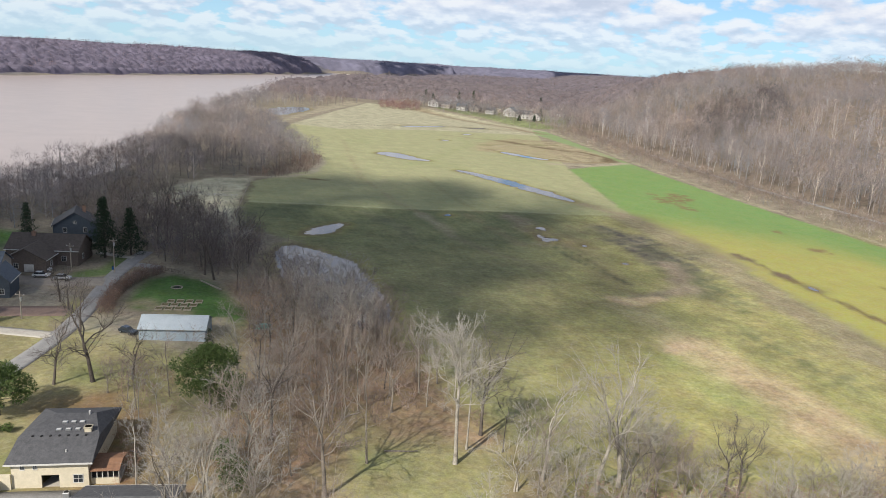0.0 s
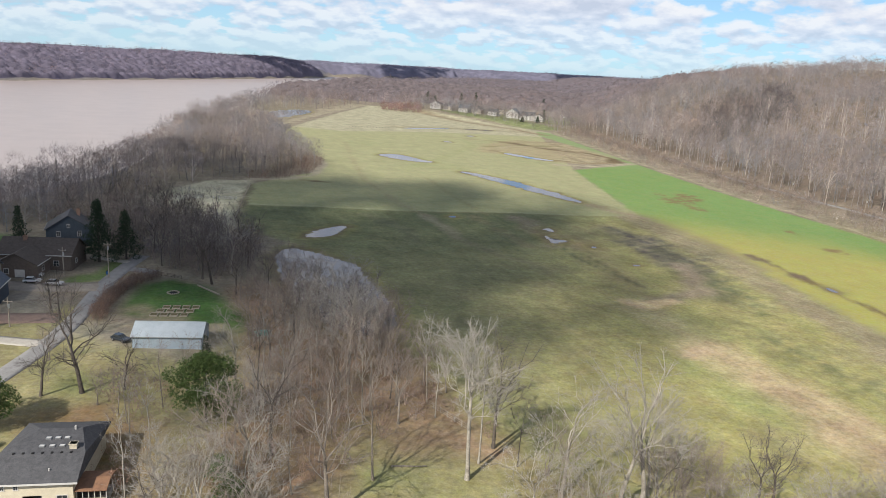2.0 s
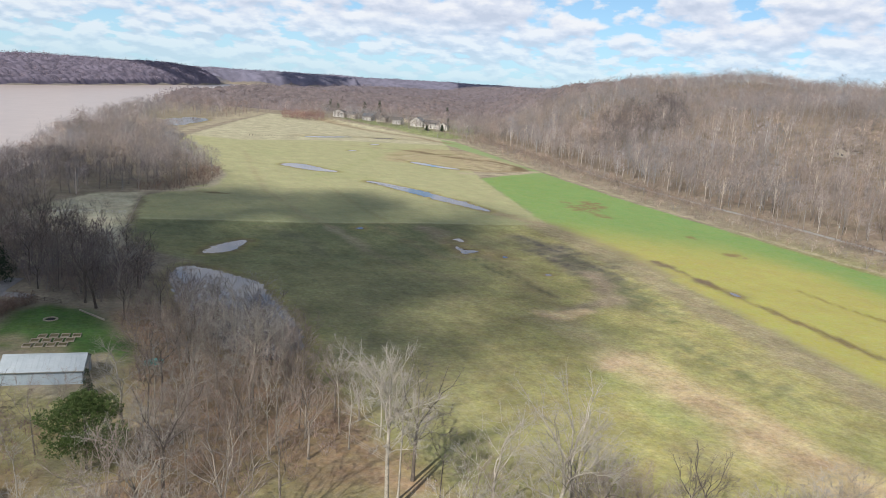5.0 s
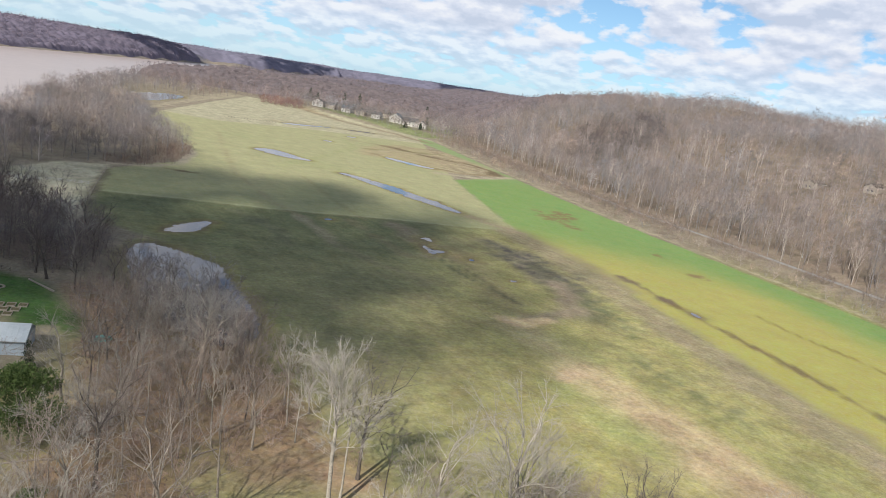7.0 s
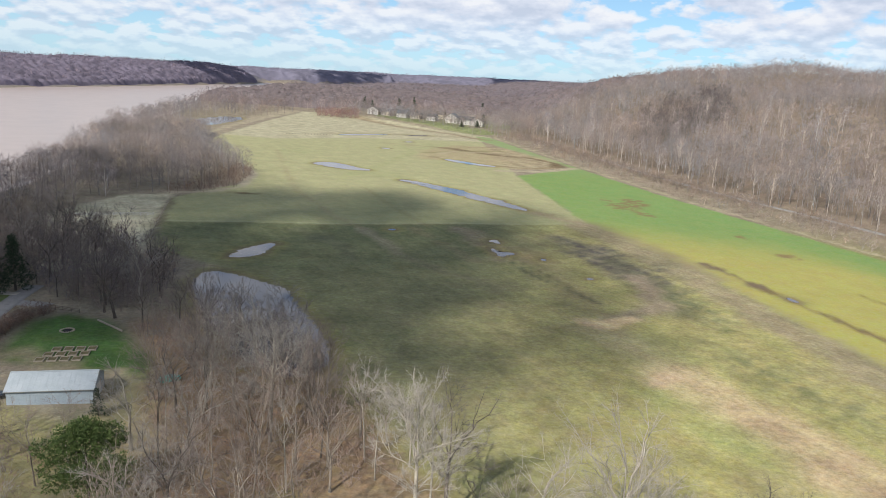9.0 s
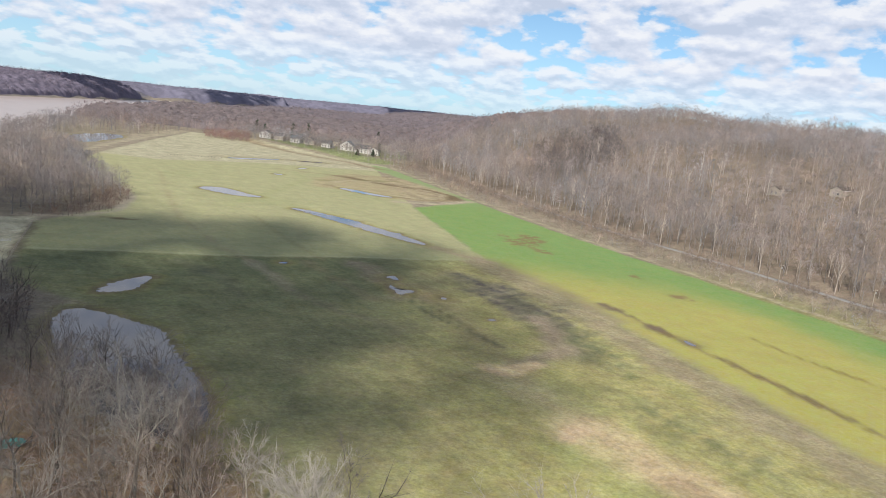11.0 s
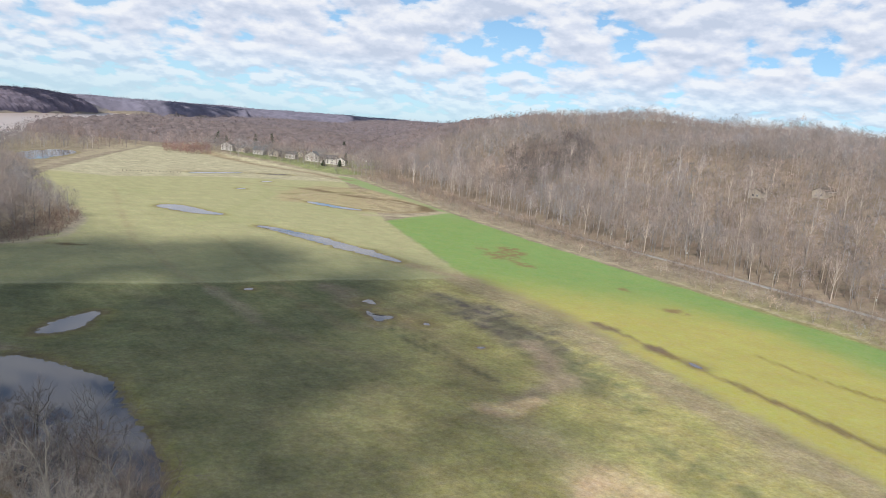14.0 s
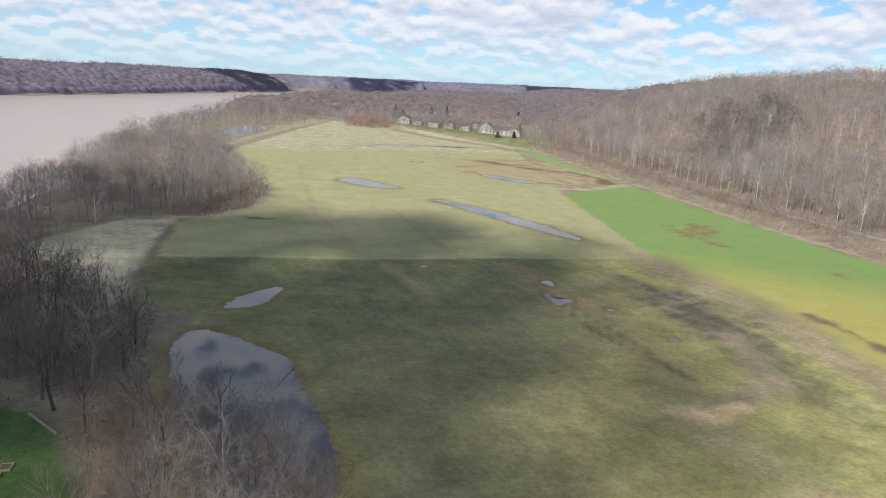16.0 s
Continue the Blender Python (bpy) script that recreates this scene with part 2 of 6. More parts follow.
def tube(bm, a, b, r0, r1, sides=8):
    a, b = Vector(a), Vector(b)
    turn = (b - a).to_track_quat("Z", "Y").to_matrix().to_4x4()
    bmesh.ops.create_cone(bm, cap_ends=True, segments=sides, radius1=r0, radius2=r1, depth=(b - a).length,
                          matrix=Matrix.Translation((a + b) / 2) @ turn)
    return bm


def prism(bm, outline, y0, y1):
    """An upright outline of (x, z) corners pushed from y0 to y1."""
    a = [bm.verts.new((x, y0, z)) for x, z in outline]
    b = [bm.verts.new((x, y1, z)) for x, z in outline]
    bm.faces.new(a), bm.faces.new(b[::-1])
    for i in range(len(a)):
        j = (i + 1) % len(a)
        bm.faces.new((a[j], a[i], b[i], b[j]))
    bmesh.ops.recalc_face_normals(bm, faces=bm.faces)
    return bm


# ---------------------------------------------------------------- the lie of the land
def smooth(e0, e1, x):
    s = np.clip((x - e0) / (e1 - e0), 0, 1)
    return s * s * (3 - 2 * s)


def wave(x, y, size, seed=0.0):
    """Cheap smooth noise from -1 to 1, features about size metres wide."""
    u, v, total = x / size + seed * 1.7, y / size - seed * 2.3, 0.0
    for k, (a, b, c) in enumerate(((1.0, 0.35, 0.4), (-0.6, 0.85, 1.9), (0.25, -1.15, 3.1), (1.4, 0.9, 5.2), (-1.1, 1.6, 0.7))):
        total = total + np.sin(2.1 * (a * u + b * v) + c + seed + 0.9 * np.sin(1.3 * (b * u - a * v) + c)) / (1 + 0.25 * k)
    return total / 3.4


def inside(x, y, poly):
    hit = np.zeros(np.shape(x), bool)
    for (x0, y0), (x1, y1) in zip(poly, poly[1:] + poly[:1]):
        if y0 == y1:
            continue
        cross = ((y0 > y) != (y1 > y)) & (x < (x1 - x0) * (y - y0) / (y1 - y0) + x0)
        hit ^= cross
    return hit


def away(x, y, line, closed=False):
    """The distance to a line of corners."""
    best = np.full(np.shape(x), 1e9)
    for (x0, y0), (x1, y1) in zip(line, line[1:] + (line[:1] if closed else [])):
        dx, dy = x1 - x0, y1 - y0
        s = np.clip(((x - x0) * dx + (y - y0) * dy) / (dx * dx + dy * dy + 1e-9), 0, 1)
        best = np.minimum(best, np.hypot(x - x0 - s * dx, y - y0 - s * dy))
    return best


def signed(x, y, poly):
    """The distance to an area's edge, positive inside."""
    d = away(x, y, poly, True)
    return np.where(inside(x, y, poly), d, -d)


FAR_BANK = [(-1000, -900), (-960, 300), (-880, 900), (-798, 1379), (-725, 1620), (-650, 1850), (-560, 2203), (-470, 2600), (-432, 2800), (-470, 2900), (-430, 3000), (-300, 3040),
            (-96, 3260), (40, 3500)]
RIVER = [(-300, -900), (-215, 100), (-192, 300), (-184, 400), (-200, 510), (-242, 700), (-262, 1000), (-325, 1439), (-250, 1800), (-130, 2300), (-10, 2850), (60, 3250), (110, 3520)] + FAR_BANK[::-1]
FAR_LAND = FAR_BANK + [(300, 3600), (6500, 3600), (6500, 6500), (-6500, 6500), (-6500, -900)]
EDGE_Y = [-900, 0, 100, 200, 290, 373, 475, 620, 829, 1000, 1400, 2500]
EDGE_X = [420, 285, 268, 248, 229, 207, 181, 157, 127, 150, 220, 420]
WATER_LEVEL = -8.4
PONDS = {}


def edge_x(y):
    return np.interp(y, EDGE_Y, EDGE_X)


def land(x, y):
    """The height of the ground."""
    x, y = np.asarray(x, float), np.asarray(y, float)
    z = -0.01746 * np.clip(x, -140, 300) + 0.12 * wave(x, y, 22) * smooth(60, 110, y)
    d = (x - edge_x(y)) * 0.92
    fade = np.interp(y, [-200, 250, 450, 700, 900, 1100, 1500, 2600, 5000], [1.3, 1.22, 1.0, 1.10, 1.36, 1.38, 1.02, 0.6, 0.6])
    hill = np.interp(d, [0, 8, 24, 36, 60, 105, 150, 185, 250, 350, 500, 1400, 3500], [0, 0.6, 3.0, 3.2, 9, 26, 41, 49, 56, 60, 62, 60, 60]) * fade
    z = z + hill + smooth(60, 250, d) * fade * (9.0 * wave(x, y, 130, 2.0) + 3 * wave(x, y, 45, 4.0))
    z = z + smooth(900, 1500, y) * (5 + 5 * wave(x, y, 300, 1.0))
    z = z + 4.5 * smooth(-18, 10, signed(x, y, [(-70, 1075), (-12, 1000), (45, 930), (100, 890), (140, 880), (210, 1000), (150, 1250), (-40, 1250)]))
    rd = signed(x, y, RIVER)
    far = inside(x, y, FAR_LAND)
    gentle = np.interp(-rd, [0, 12, 40, 140, 260, 700], [0, 3, 10, 36, 46, 52])
    steep = np.interp(-rd, [0, 10, 35, 80, 170, 700], [0, 6, 24, 40, 49, 52])
    bluff = (gentle + (steep - gentle) * smooth(1900, 2450, y)) * (1 + 0.10 * wave(x, y, 420, 3.0)) * np.where(y < 2920, 1.06, 0.80) + smooth(30, 140, -rd) * 4 * wave(x, y, 110, 7.0)
    bluff = bluff * np.where(x > 60, smooth(0, 320, y - 3600), 1.0)
    z = np.where(far, np.maximum(WATER_LEVEL + 1 + bluff, np.where(x > 60, -4.0, -99.0)), z)
    bank = smooth(0, np.where(far, 10, 22), -rd)
    z = z * bank + (WATER_LEVEL - 1.5) * (1 - bank)
    for poly, level in PONDS.values():
        xs, ys = [q[0] for q in poly], [q[1] for q in poly]
        near = (x > min(xs) - 15) & (x < max(xs) + 15) & (y > min(ys) - 15) & (y < max(ys) + 15)
        p = np.full(x.shape, -99.0)
        if near.any():
            p[near] = signed(x[near], y[near], poly)
        else:
            continue
        z = np.where(p > -14, z + (level - 0.1 - z) * smooth(-14, -1.5, p), z)
        z = np.where(p > -1.5, z - 0.35 * smooth(-0.6, 2.5, p), z)
    return z


def land_at(x, y):
    return float(land(np.array([x]), np.array([y]))[0])


POND_PLANS = {
    "farm_pond": [(-52, 254), (-49, 258.5), (-42, 255.5), (-34, 249), (-24, 241.5), (-21, 230), (-16.5, 219), (-12, 206), (-9, 196), (-8, 184), (-14, 176), (-24, 182), (-31, 192), (-38, 206), (-44, 221), (-48, 232), (-52, 243)],
    "field_puddle": [(-48.2, 274), (-46.5, 281), (-45, 288), (-41, 292), (-38, 296.5), (-35, 297), (-34.5, 293), (-36, 287), (-37, 281), (-39.5, 277), (-43, 275)],
    "blue_puddle": [(-43.5, 534), (-38, 542), (-28, 543), (-19, 532), (-12, 521), (-1.5, 511), (-6, 506.5), (-16, 508), (-24, 513), (-33, 521)],
    "long_puddle": [(13, 480), (18, 482.5), (32, 470), (46, 452), (61, 428), (73, 407), (78, 392), (75, 389), (64, 402), (51, 422), (40, 440), (27, 460)],
    "soil_puddle": [(45.2, 306.5), (46.4, 307.2), (47.4, 303.6), (49.2, 299.6), (51.4, 300.6), (54.4, 299.4), (52.6, 296.4), (50.2, 295.6), (48.6, 292.8), (46.2, 294.2), (47.2, 298.2), (45.4, 300.6), (45.9, 303.2)],
    "round_puddle": [(46.2, 318), (47.4, 320), (49.9, 322), (50.9, 318.5), (51.2, 314.5), (49, 314.6), (48.4, 317)],
    "little_puddle": [(62, 290), (62.6, 293), (64.4, 292.4), (64.2, 289.6)],
    "grass_puddle": [(5.6, 330), (8, 333.5), (10, 332), (8.6, 329.5)],
    "meadow_puddle": [(3, 657), (8, 661), (13, 655), (8, 651)],
    "wet_hollow": [(50, 602), (58, 607), (76, 584), (90, 572), (86, 568), (70, 575)],
    "far_puddle": [(-42, 762), (-26, 775), (6, 792), (14, 790), (-8, 772), (-24, 760)],
    "marsh_puddle": [(20, 800), (44, 812), (62, 808), (46, 799)],
    "inlet": [(-190, 850), (-178, 900), (-158, 905), (-148, 880), (-152, 820), (-158, 775), (-172, 770), (-186, 800)],
    "ditch_puddle": [(136.5, 252.5), (137.6, 256), (138.9, 254), (139.2, 249.5), (137.4, 249.6)],
    "meadow_pool": [(24, 725), (30, 732), (36, 728), (30, 721)],
    "tussock_puddle": [(72.6, 266.5), (73.4, 268.6), (75.6, 268.0), (75, 266)],
}


def organic(poly, seed, rough=0.06):
    """A rounder, more ragged outline."""
    rng = random.Random(seed)
    pts = [Vector(p) for p in poly]
    for _ in range(2):
        pts = [q for a, b in zip(pts, pts[1:] + pts[:1]) for q in (a.lerp(b, 0.25), a.lerp(b, 0.75))]
    for k in range(2):
        pts = [q for a, b in zip(pts, pts[1:] + pts[:1]) for q in (a, a.lerp(b, 0.5) + Vector((rng.uniform(-1, 1), rng.uniform(-1, 1))) * (b - a).length * 0.27)]
    size = (max(p.x for p in pts) - min(p.x for p in pts)) * 0.5 + 2
    amp = min(1.5, size * rough * 1.7)
    c = sum(pts, Vector((0, 0))) / len(pts)
    return [tuple(p + (p - c).normalized() * amp * rng.uniform(-1, 1) * 0.6) for p in pts]


for name, poly in POND_PLANS.items():
    outline = organic(poly, name, rough={"field_puddle": 0.15, "soil_puddle": 0.12, "farm_pond": 0.08}.get(name, 0.06))
    cx, cy = sum(p[0] for p in outline) / len(outline), sum(p[1] for p in outline) / len(outline)
    PONDS[name] = (outline, -0.01746 * cx)

for name, (outline, level) in PONDS.items():
    bm = bmesh.new()
    bm.faces.new([bm.verts.new((x, y, level - 0.12)) for x, y in outline])
    bmesh.ops.triangulate(bm, faces=bm.faces)
    bmesh.ops.recalc_face_normals(bm, faces=bm.faces)
    if sum(f.normal.z for f in bm.faces) < 0:
        bmesh.ops.reverse_faces(bm, faces=bm.faces)
    me = bpy.data.meshes.new(name)
    bm.to_mesh(me)
    bm.free()
    me.materials.append(M_POND)
    tagged(new("water_" + name, me), "still shallow rainwater standing in the low grass field", "puddle", kind="structure")


def spread(lo, fine0, fine1, hi, step, grow):
    """Grid lines: even between fine0 and fine1, wider and wider outside."""
    mid = list(np.arange(fine0, fine1 + step / 2, step))
    right, s, v = [], step, mid[-1]
    while v < hi:
        s *= grow
        v += s
        right.append(v)
    left, s, v = [], step, mid[0]
    while v > lo:
        s *= grow
        v -= s
        left.append(v)
    return np.array(left[::-1] + mid + right)


# areas of the plan with their own growth or soil
LOWER = [(-83, 324), (-52, 331), (-16, 335.5), (38, 350), (66, 355), (101, 363), (120, 278), (129, 193), (140, 100), (150, -60), (30, -60), (24, 120), (8, 150), (-4, 185), (-20, 235), (-45, 262), (-72, 278)]
UPPER = [(-83, 324), (-93, 376), (-68, 433), (-69, 470), (-130, 608), (-134, 696), (-89, 681), (-12, 738), (105, 778), (96, 526), (101, 363), (66, 355), (38, 350), (-16, 335.5), (-52, 331)]
STRAW = [(-134, 690), (-119, 904), (-102, 1060), (-60, 1062), (-25, 1015), (10, 970), (50, 915), (100, 868), (124, 836), (118, 790), (105, 775), (-12, 736), (-89, 679)]
GREEN = [(96, 526), (101, 363), (120, 278), (129, 193), (140, 100), (150, -60), (290, -60), (262, 100), (243, 200), (224, 290), (202, 373), (176, 475), (152, 620), (122, 829), (108, 838), (104, 790), (140, 640), (150, 592), (147, 579), (120, 552)]
WET = [(30, 594), (52, 596), (80, 566), (106, 562), (146, 585), (150, 644), (120, 722), (73, 720), (40, 660)]
LOT = [(-134, 312), (-130, 324), (-122, 350), (-114, 377), (-95, 388), (-92, 372), (-79, 300), (-75, 262), (-90, 246), (-128, 278)]
LAWN = [(-77, 183), (-80, 205), (-74, 213), (-64, 208), (-55, 199), (-46, 184), (-44, 174), (-50, 178), (-66, 179)]
YARD = [(-100, 60), (-40, 60), (-38, 100), (-46, 128), (-42, 150), (-48, 160), (-70, 160), (-86, 185), (-120, 190), (-120, 60)]
WOODS_NEAR = [(-47, 217), (-55, 203), (-46, 183), (-38, 160), (-34, 140), (-36, 118), (-40, 96), (-30, 84), (0, 84), (22, 96), (24, 112), (14, 130), (7, 146), (0, 160), (-8, 175), (-13, 192), (-30, 212)]
OLIVE = [(90, 214), (97, 206), (104, 190), (110, 173), (115, 163), (100, 160), (92, 176), (86, 196)]
WOODS_LANE = [(-98, 236), (-82, 224), (-62, 214), (-54, 222), (-58, 250), (-74, 264), (-84, 286), (-125, 304), (-128, 250)]


def soil_colours(x, y):
    wobble = 3.0 * wave(x, y, 9, 1.0) + 1.2 * wave(x, y, 3.0, 5.0)
    col = np.zeros((len(x), 3)) + (0.205, 0.160, 0.108)

    def lay(weight, colour):
        w = np.clip(weight, 0, 1)[:, None]
        col[:] = col * (1 - w) + np.asarray(colour) * w

    def area(poly, soft, colour, strength=1.0, ragged=1.0):
        lay(strength * smooth(-soft, soft, signed(x, y, poly) + wobble * ragged), colour)

    def strip(line, width, soft, colour, strength=1.0, ragged=1.0):
        lay(strength * smooth(width + soft, width - soft, away(x, y, line) + wobble * ragged), colour)

    # broad grass south of the woods
    lay(smooth(420, 300, y) * smooth(30, -10, x - edge_x(y)) * smooth(-60, -30, x), (0.19, 0.165, 0.070))
    area(LOWER, 0.8, (0.200, 0.174, 0.082), ragged=0.12)
    lay(smooth(-3, 3, signed(x, y, LOWER)) * smooth(15, 70, x + (220 - y) * 0.25), (0.262, 0.220, 0.088))
    # tufts of greener and browner grass in the lower field
    low = smooth(-4, 4, signed(x, y, LOWER))
    lay(low * smooth(0.0, 0.9, wave(x, y, 26, 3.0)) * 0.55, (0.165, 0.162, 0.066))
    lay(low * smooth(0.15, 0.9, wave(x, y, 17, 8.0)) * 0.5, (0.205, 0.160, 0.088))
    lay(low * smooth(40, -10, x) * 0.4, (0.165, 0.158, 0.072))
    # darker grass towards the field line, with cloud shade also put into its colour
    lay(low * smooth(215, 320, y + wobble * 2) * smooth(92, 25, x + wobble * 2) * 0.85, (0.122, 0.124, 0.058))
    area(UPPER, 0.8, (0.268, 0.240, 0.122), ragged=0.12)
    up = smooth(-4, 4, signed(x, y, UPPER))
    lay(up * smooth(0.1, 0.9, wave(x, y, 40, 2.0)) * 0.45, (0.228, 0.220, 0.100))
    # near side of the upper field: cloud shade painted as darker grass
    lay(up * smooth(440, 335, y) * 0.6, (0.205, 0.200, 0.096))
    area(STRAW, 1.5, (0.300, 0.256, 0.160), ragged=0.3)
    area(GREEN, 1.5, (0.152, 0.206, 0.064), ragged=0.3)
    gr = smooth(-1.5, 2, signed(x, y, GREEN) + wobble * 0.3)
    from_edge = edge_x(y) - x
    lay(gr * smooth(20, 58, from_edge + wobble + (y - 200) * 0.08) * smooth(380, 285, y + (60 - from_edge) * 0.5), (0.285, 0.245, 0.074))
    lay(gr * smooth(330, 420, y) * smooth(560, 400, y) * smooth(60, 20, from_edge) * 0.5, (0.150, 0.215, 0.070))
    # bare and wet soil
    area(WET, 5.0, (0.270, 0.205, 0.115), 0.8)
    strip([(62, 690), (95, 660), (125, 645), (143, 612), (140, 590)], 7, 5, (0.105, 0.068, 0.036), 0.85)
    strip([(40, 640), (75, 668), (112, 690)], 4, 4, (0.17, 0.145, 0.065), 0.6)
    strip([(52, 612), (80, 590), (104, 578), (130, 592), (136, 620), (118, 650), (90, 668), (64, 660), (52, 636)], 2.2, 3, (0.31, 0.245, 0.150), 0.7)
    strip([(46, 612), (84, 575), (118, 572), (140, 590)], 2.5, 3, (0.17, 0.120, 0.066), 0.8)
    strip([(-20, 470), (10, 560), (30, 640), (20, 700)], 3, 4, (0.235, 0.225, 0.100), 0.5)
    strip([(10, 700), (60, 690), (110, 725), (112, 760)], 4, 5, (0.22, 0.165, 0.095), 0.55)
    lay(gr * smooth(520, 640, y) * 0.55, (0.215, 0.230, 0.115))
    strip([(88, 548), (120, 556), (152, 590)], 4, 3, (0.30, 0.24, 0.155), 0.9, 0.5)
    strip([(-40, 770), (20, 800), (90, 815)], 9, 8, (0.24, 0.185, 0.11), 0.6)
    strip([(-30, 1010), (30, 900), (80, 850), (112, 800)], 7, 6, (0.185, 0.125, 0.072), 0.7)
    area([(76, 334), (84, 331), (92, 320), (98, 301), (102, 272), (97, 254), (90, 262), (86, 276), (80, 298), (76, 318)], 6, (0.120, 0.098, 0.075), 0.75, 2.0)
    area([(84, 262), (98, 262), (104, 240), (96, 222), (84, 236)], 6, (0.135, 0.125, 0.060), 0.6, 1.6)
    strip([(96, 358), (107, 310), (114, 275), (119, 235), (123, 200), (129, 150), (136, 90)], 8, 4, (0.215, 0.165, 0.103), 0.75, 0.8)
    grit = wave(x, y, 3.6, 9.0) + 0.8 * wave(x, y, 1.9, 4.0)
    rough_patch = smooth(-7, 5, signed(x, y, [(77, 330), (84, 328), (93, 316), (99, 296), (105, 278), (104, 257), (96, 262), (88, 268), (80, 288), (76, 310)]) + wobble * 1.6)
    lay(rough_patch * smooth(-0.3, 0.7, grit) * 0.85, (0.085, 0.068, 0.060))
    lay(rough_patch * smooth(0.1, -0.9, grit) * 0.5, (0.200, 0.168, 0.105))
    lay(smooth(-6, 5, signed(x, y, [(98, 262), (106, 262), (108, 236), (100, 222), (94, 240)]) + wobble * 1.5) * smooth(-0.4, 0.6, grit) * 0.7, (0.110, 0.112, 0.058))
    strip([(88, 292), (98, 262), (92, 236)], 5, 5, (0.110, 0.098, 0.055), 0.6, 1.6)
    strip([(91, 271), (91, 254), (89, 241), (77, 232), (71, 226)], 4.0, 3.0, (0.235, 0.172, 0.115), 0.8, 1.0)
    strip([(-4, 330), (5, 303), (9, 292)], 2.4, 1.8, (0.215, 0.180, 0.110), 0.75, 0.8)
    strip([(9, 292), (15, 280), (25, 269), (40, 250)], 2.0, 2.5, (0.180, 0.150, 0.085), 0.6, 0.8)
    strip([(36, 340), (45, 318), (49, 291), (60, 290)], 5.5, 3.0, (0.225, 0.172, 0.105), 0.75, 1.0)
    strip([(48, 296), (54, 269), (61, 255), (71, 237)], 1.0, 0.8, (0.085, 0.082, 0.045), 0.8, 0.3)
    strip([(-74, 597), (-56, 496), (-40, 415), (-15, 348), (-4, 330)], 1.4, 1.6, (0.225, 0.178, 0.098), 0.55, 0.4)
    strip([(-84, 325.5), (-52, 332.5), (-16, 337), (38, 351.5), (66, 356.5)], 0.9, 0.8, (0.285, 0.262, 0.150), 0.6, 0.15)
    strip([(76, 391), (88, 374), (103, 360)], 2.2, 1.5, (0.245, 0.190, 0.120), 0.8, 0.3)
    strip([(-30, 322), (-12, 300), (-6, 280)], 3, 3, (0.115, 0.105, 0.062), 0.5, 1.5)
    strip([(76, 392), (101, 364), (116, 320), (122, 275)], 5, 6, (0.215, 0.165, 0.095), 0.7)
    strip([(64, 219), (68, 200), (72, 184)], 6, 5.0, (0.285, 0.225, 0.120), 0.6, 0.9)
    strip([(71, 182), (76, 169), (82, 155), (86, 142), (90, 129), (97, 102), (104, 60)], 9.5, 4.0, (0.375, 0.272, 0.150), 0.9, 0.5)
    lay(smooth(-6, 6, signed(x, y, OLIVE) + wobble * 1.8) * smooth(-0.6, 0.5, grit) * 0.75, (0.150, 0.140, 0.066))
    strip([(64, 176), (70, 160), (76, 148)], 4.5, 4.0, (0.215, 0.225, 0.075), 0.6, 0.8)
    strip([(79, 160), (84, 146), (88, 132)], 2.6, 3.5, (0.235, 0.160, 0.092), 0.6)
    strip([(60, 300), (63, 262), (66, 232)], 6, 6, (0.19, 0.145, 0.080), 0.45)
    strip([(58, 222), (66, 219), (73, 225)], 2.6, 1.6, (0.43, 0.305, 0.165), 0.95, 0.7)
    strip([(66, 180), (70, 186)], 2.2, 1.3, (0.43, 0.310, 0.175), 0.95, 0.6)
    strip([(47, 308), (52, 298), (60, 291)], 7, 5, (0.20, 0.145, 0.075), 0.6)
    strip([(16, 338), (22, 322), (30, 300), (38, 282)], 2.2, 2.2, (0.205, 0.160, 0.085), 0.45)
    strip([(52, 292), (62, 262), (68, 240)], 0.8, 0.9, (0.10, 0.080, 0.045), 0.7, 0.2)
    strip([(-6, 440), (10, 380), (24, 340)], 1.2, 1.5, (0.19, 0.150, 0.070), 0.4, 0.2)
    ditch = [(127, 298), (130, 289), (134, 268), (137, 251), (141, 232), (145, 212), (151, 174), (158, 140), (170, 90)]
    strip(ditch, 1.2, 1.2, (0.125, 0.086, 0.046), 0.85, 0.7)
    strip(ditch[:3], 2.4, 2.0, (0.130, 0.088, 0.060), 0.75, 1.2)
    strip([(168, 262), (171, 245), (180, 222), (184, 200), (190, 160), (200, 100)], 1.0, 1.0, (0.150, 0.105, 0.036), 0.75, 0.3)
    for px, py, r in ((138, 420, 8), (146, 436, 6.5), (133, 440, 3.5), (152, 446, 3), (141, 400, 3.5), (170, 352, 1.8), (174, 317, 2.4)):
        lay(0.85 * smooth(-0.75, 0.25, grit) * smooth(r + 3.0, r - 1.5, np.hypot(x - px, (y - py) * 0.75) + wobble * 1.2), (0.165, 0.105, 0.052))
    area([(-146, 690), (-128, 905), (-104, 1066), (-130, 1072), (-150, 940), (-140, 860), (-152, 760)], 3, (0.27, 0.215, 0.140), 0.85)
    # lawns, lots and yards
    area(LOT, 1.2, (0.340, 0.292, 0.190), ragged=0.3)
    lay(smooth(-1, 1.5, signed(x, y, LOT)) * smooth(0.2, 0.8, wave(x, y, 13, 3.0)) * 0.6, (0.17, 0.145, 0.085))
    strip([(-79, 295), (-92, 374)], 1.6, 1.0, (0.11, 0.085, 0.05), 0.7, 0.4)
    area(YARD, 4.0, (0.225, 0.185, 0.088))
    lay(smooth(-2, 4, signed(x, y, YARD)) * smooth(0.0, 0.8, wave(x, y, 11, 6.0)) * 0.6, (0.165, 0.165, 0.060))
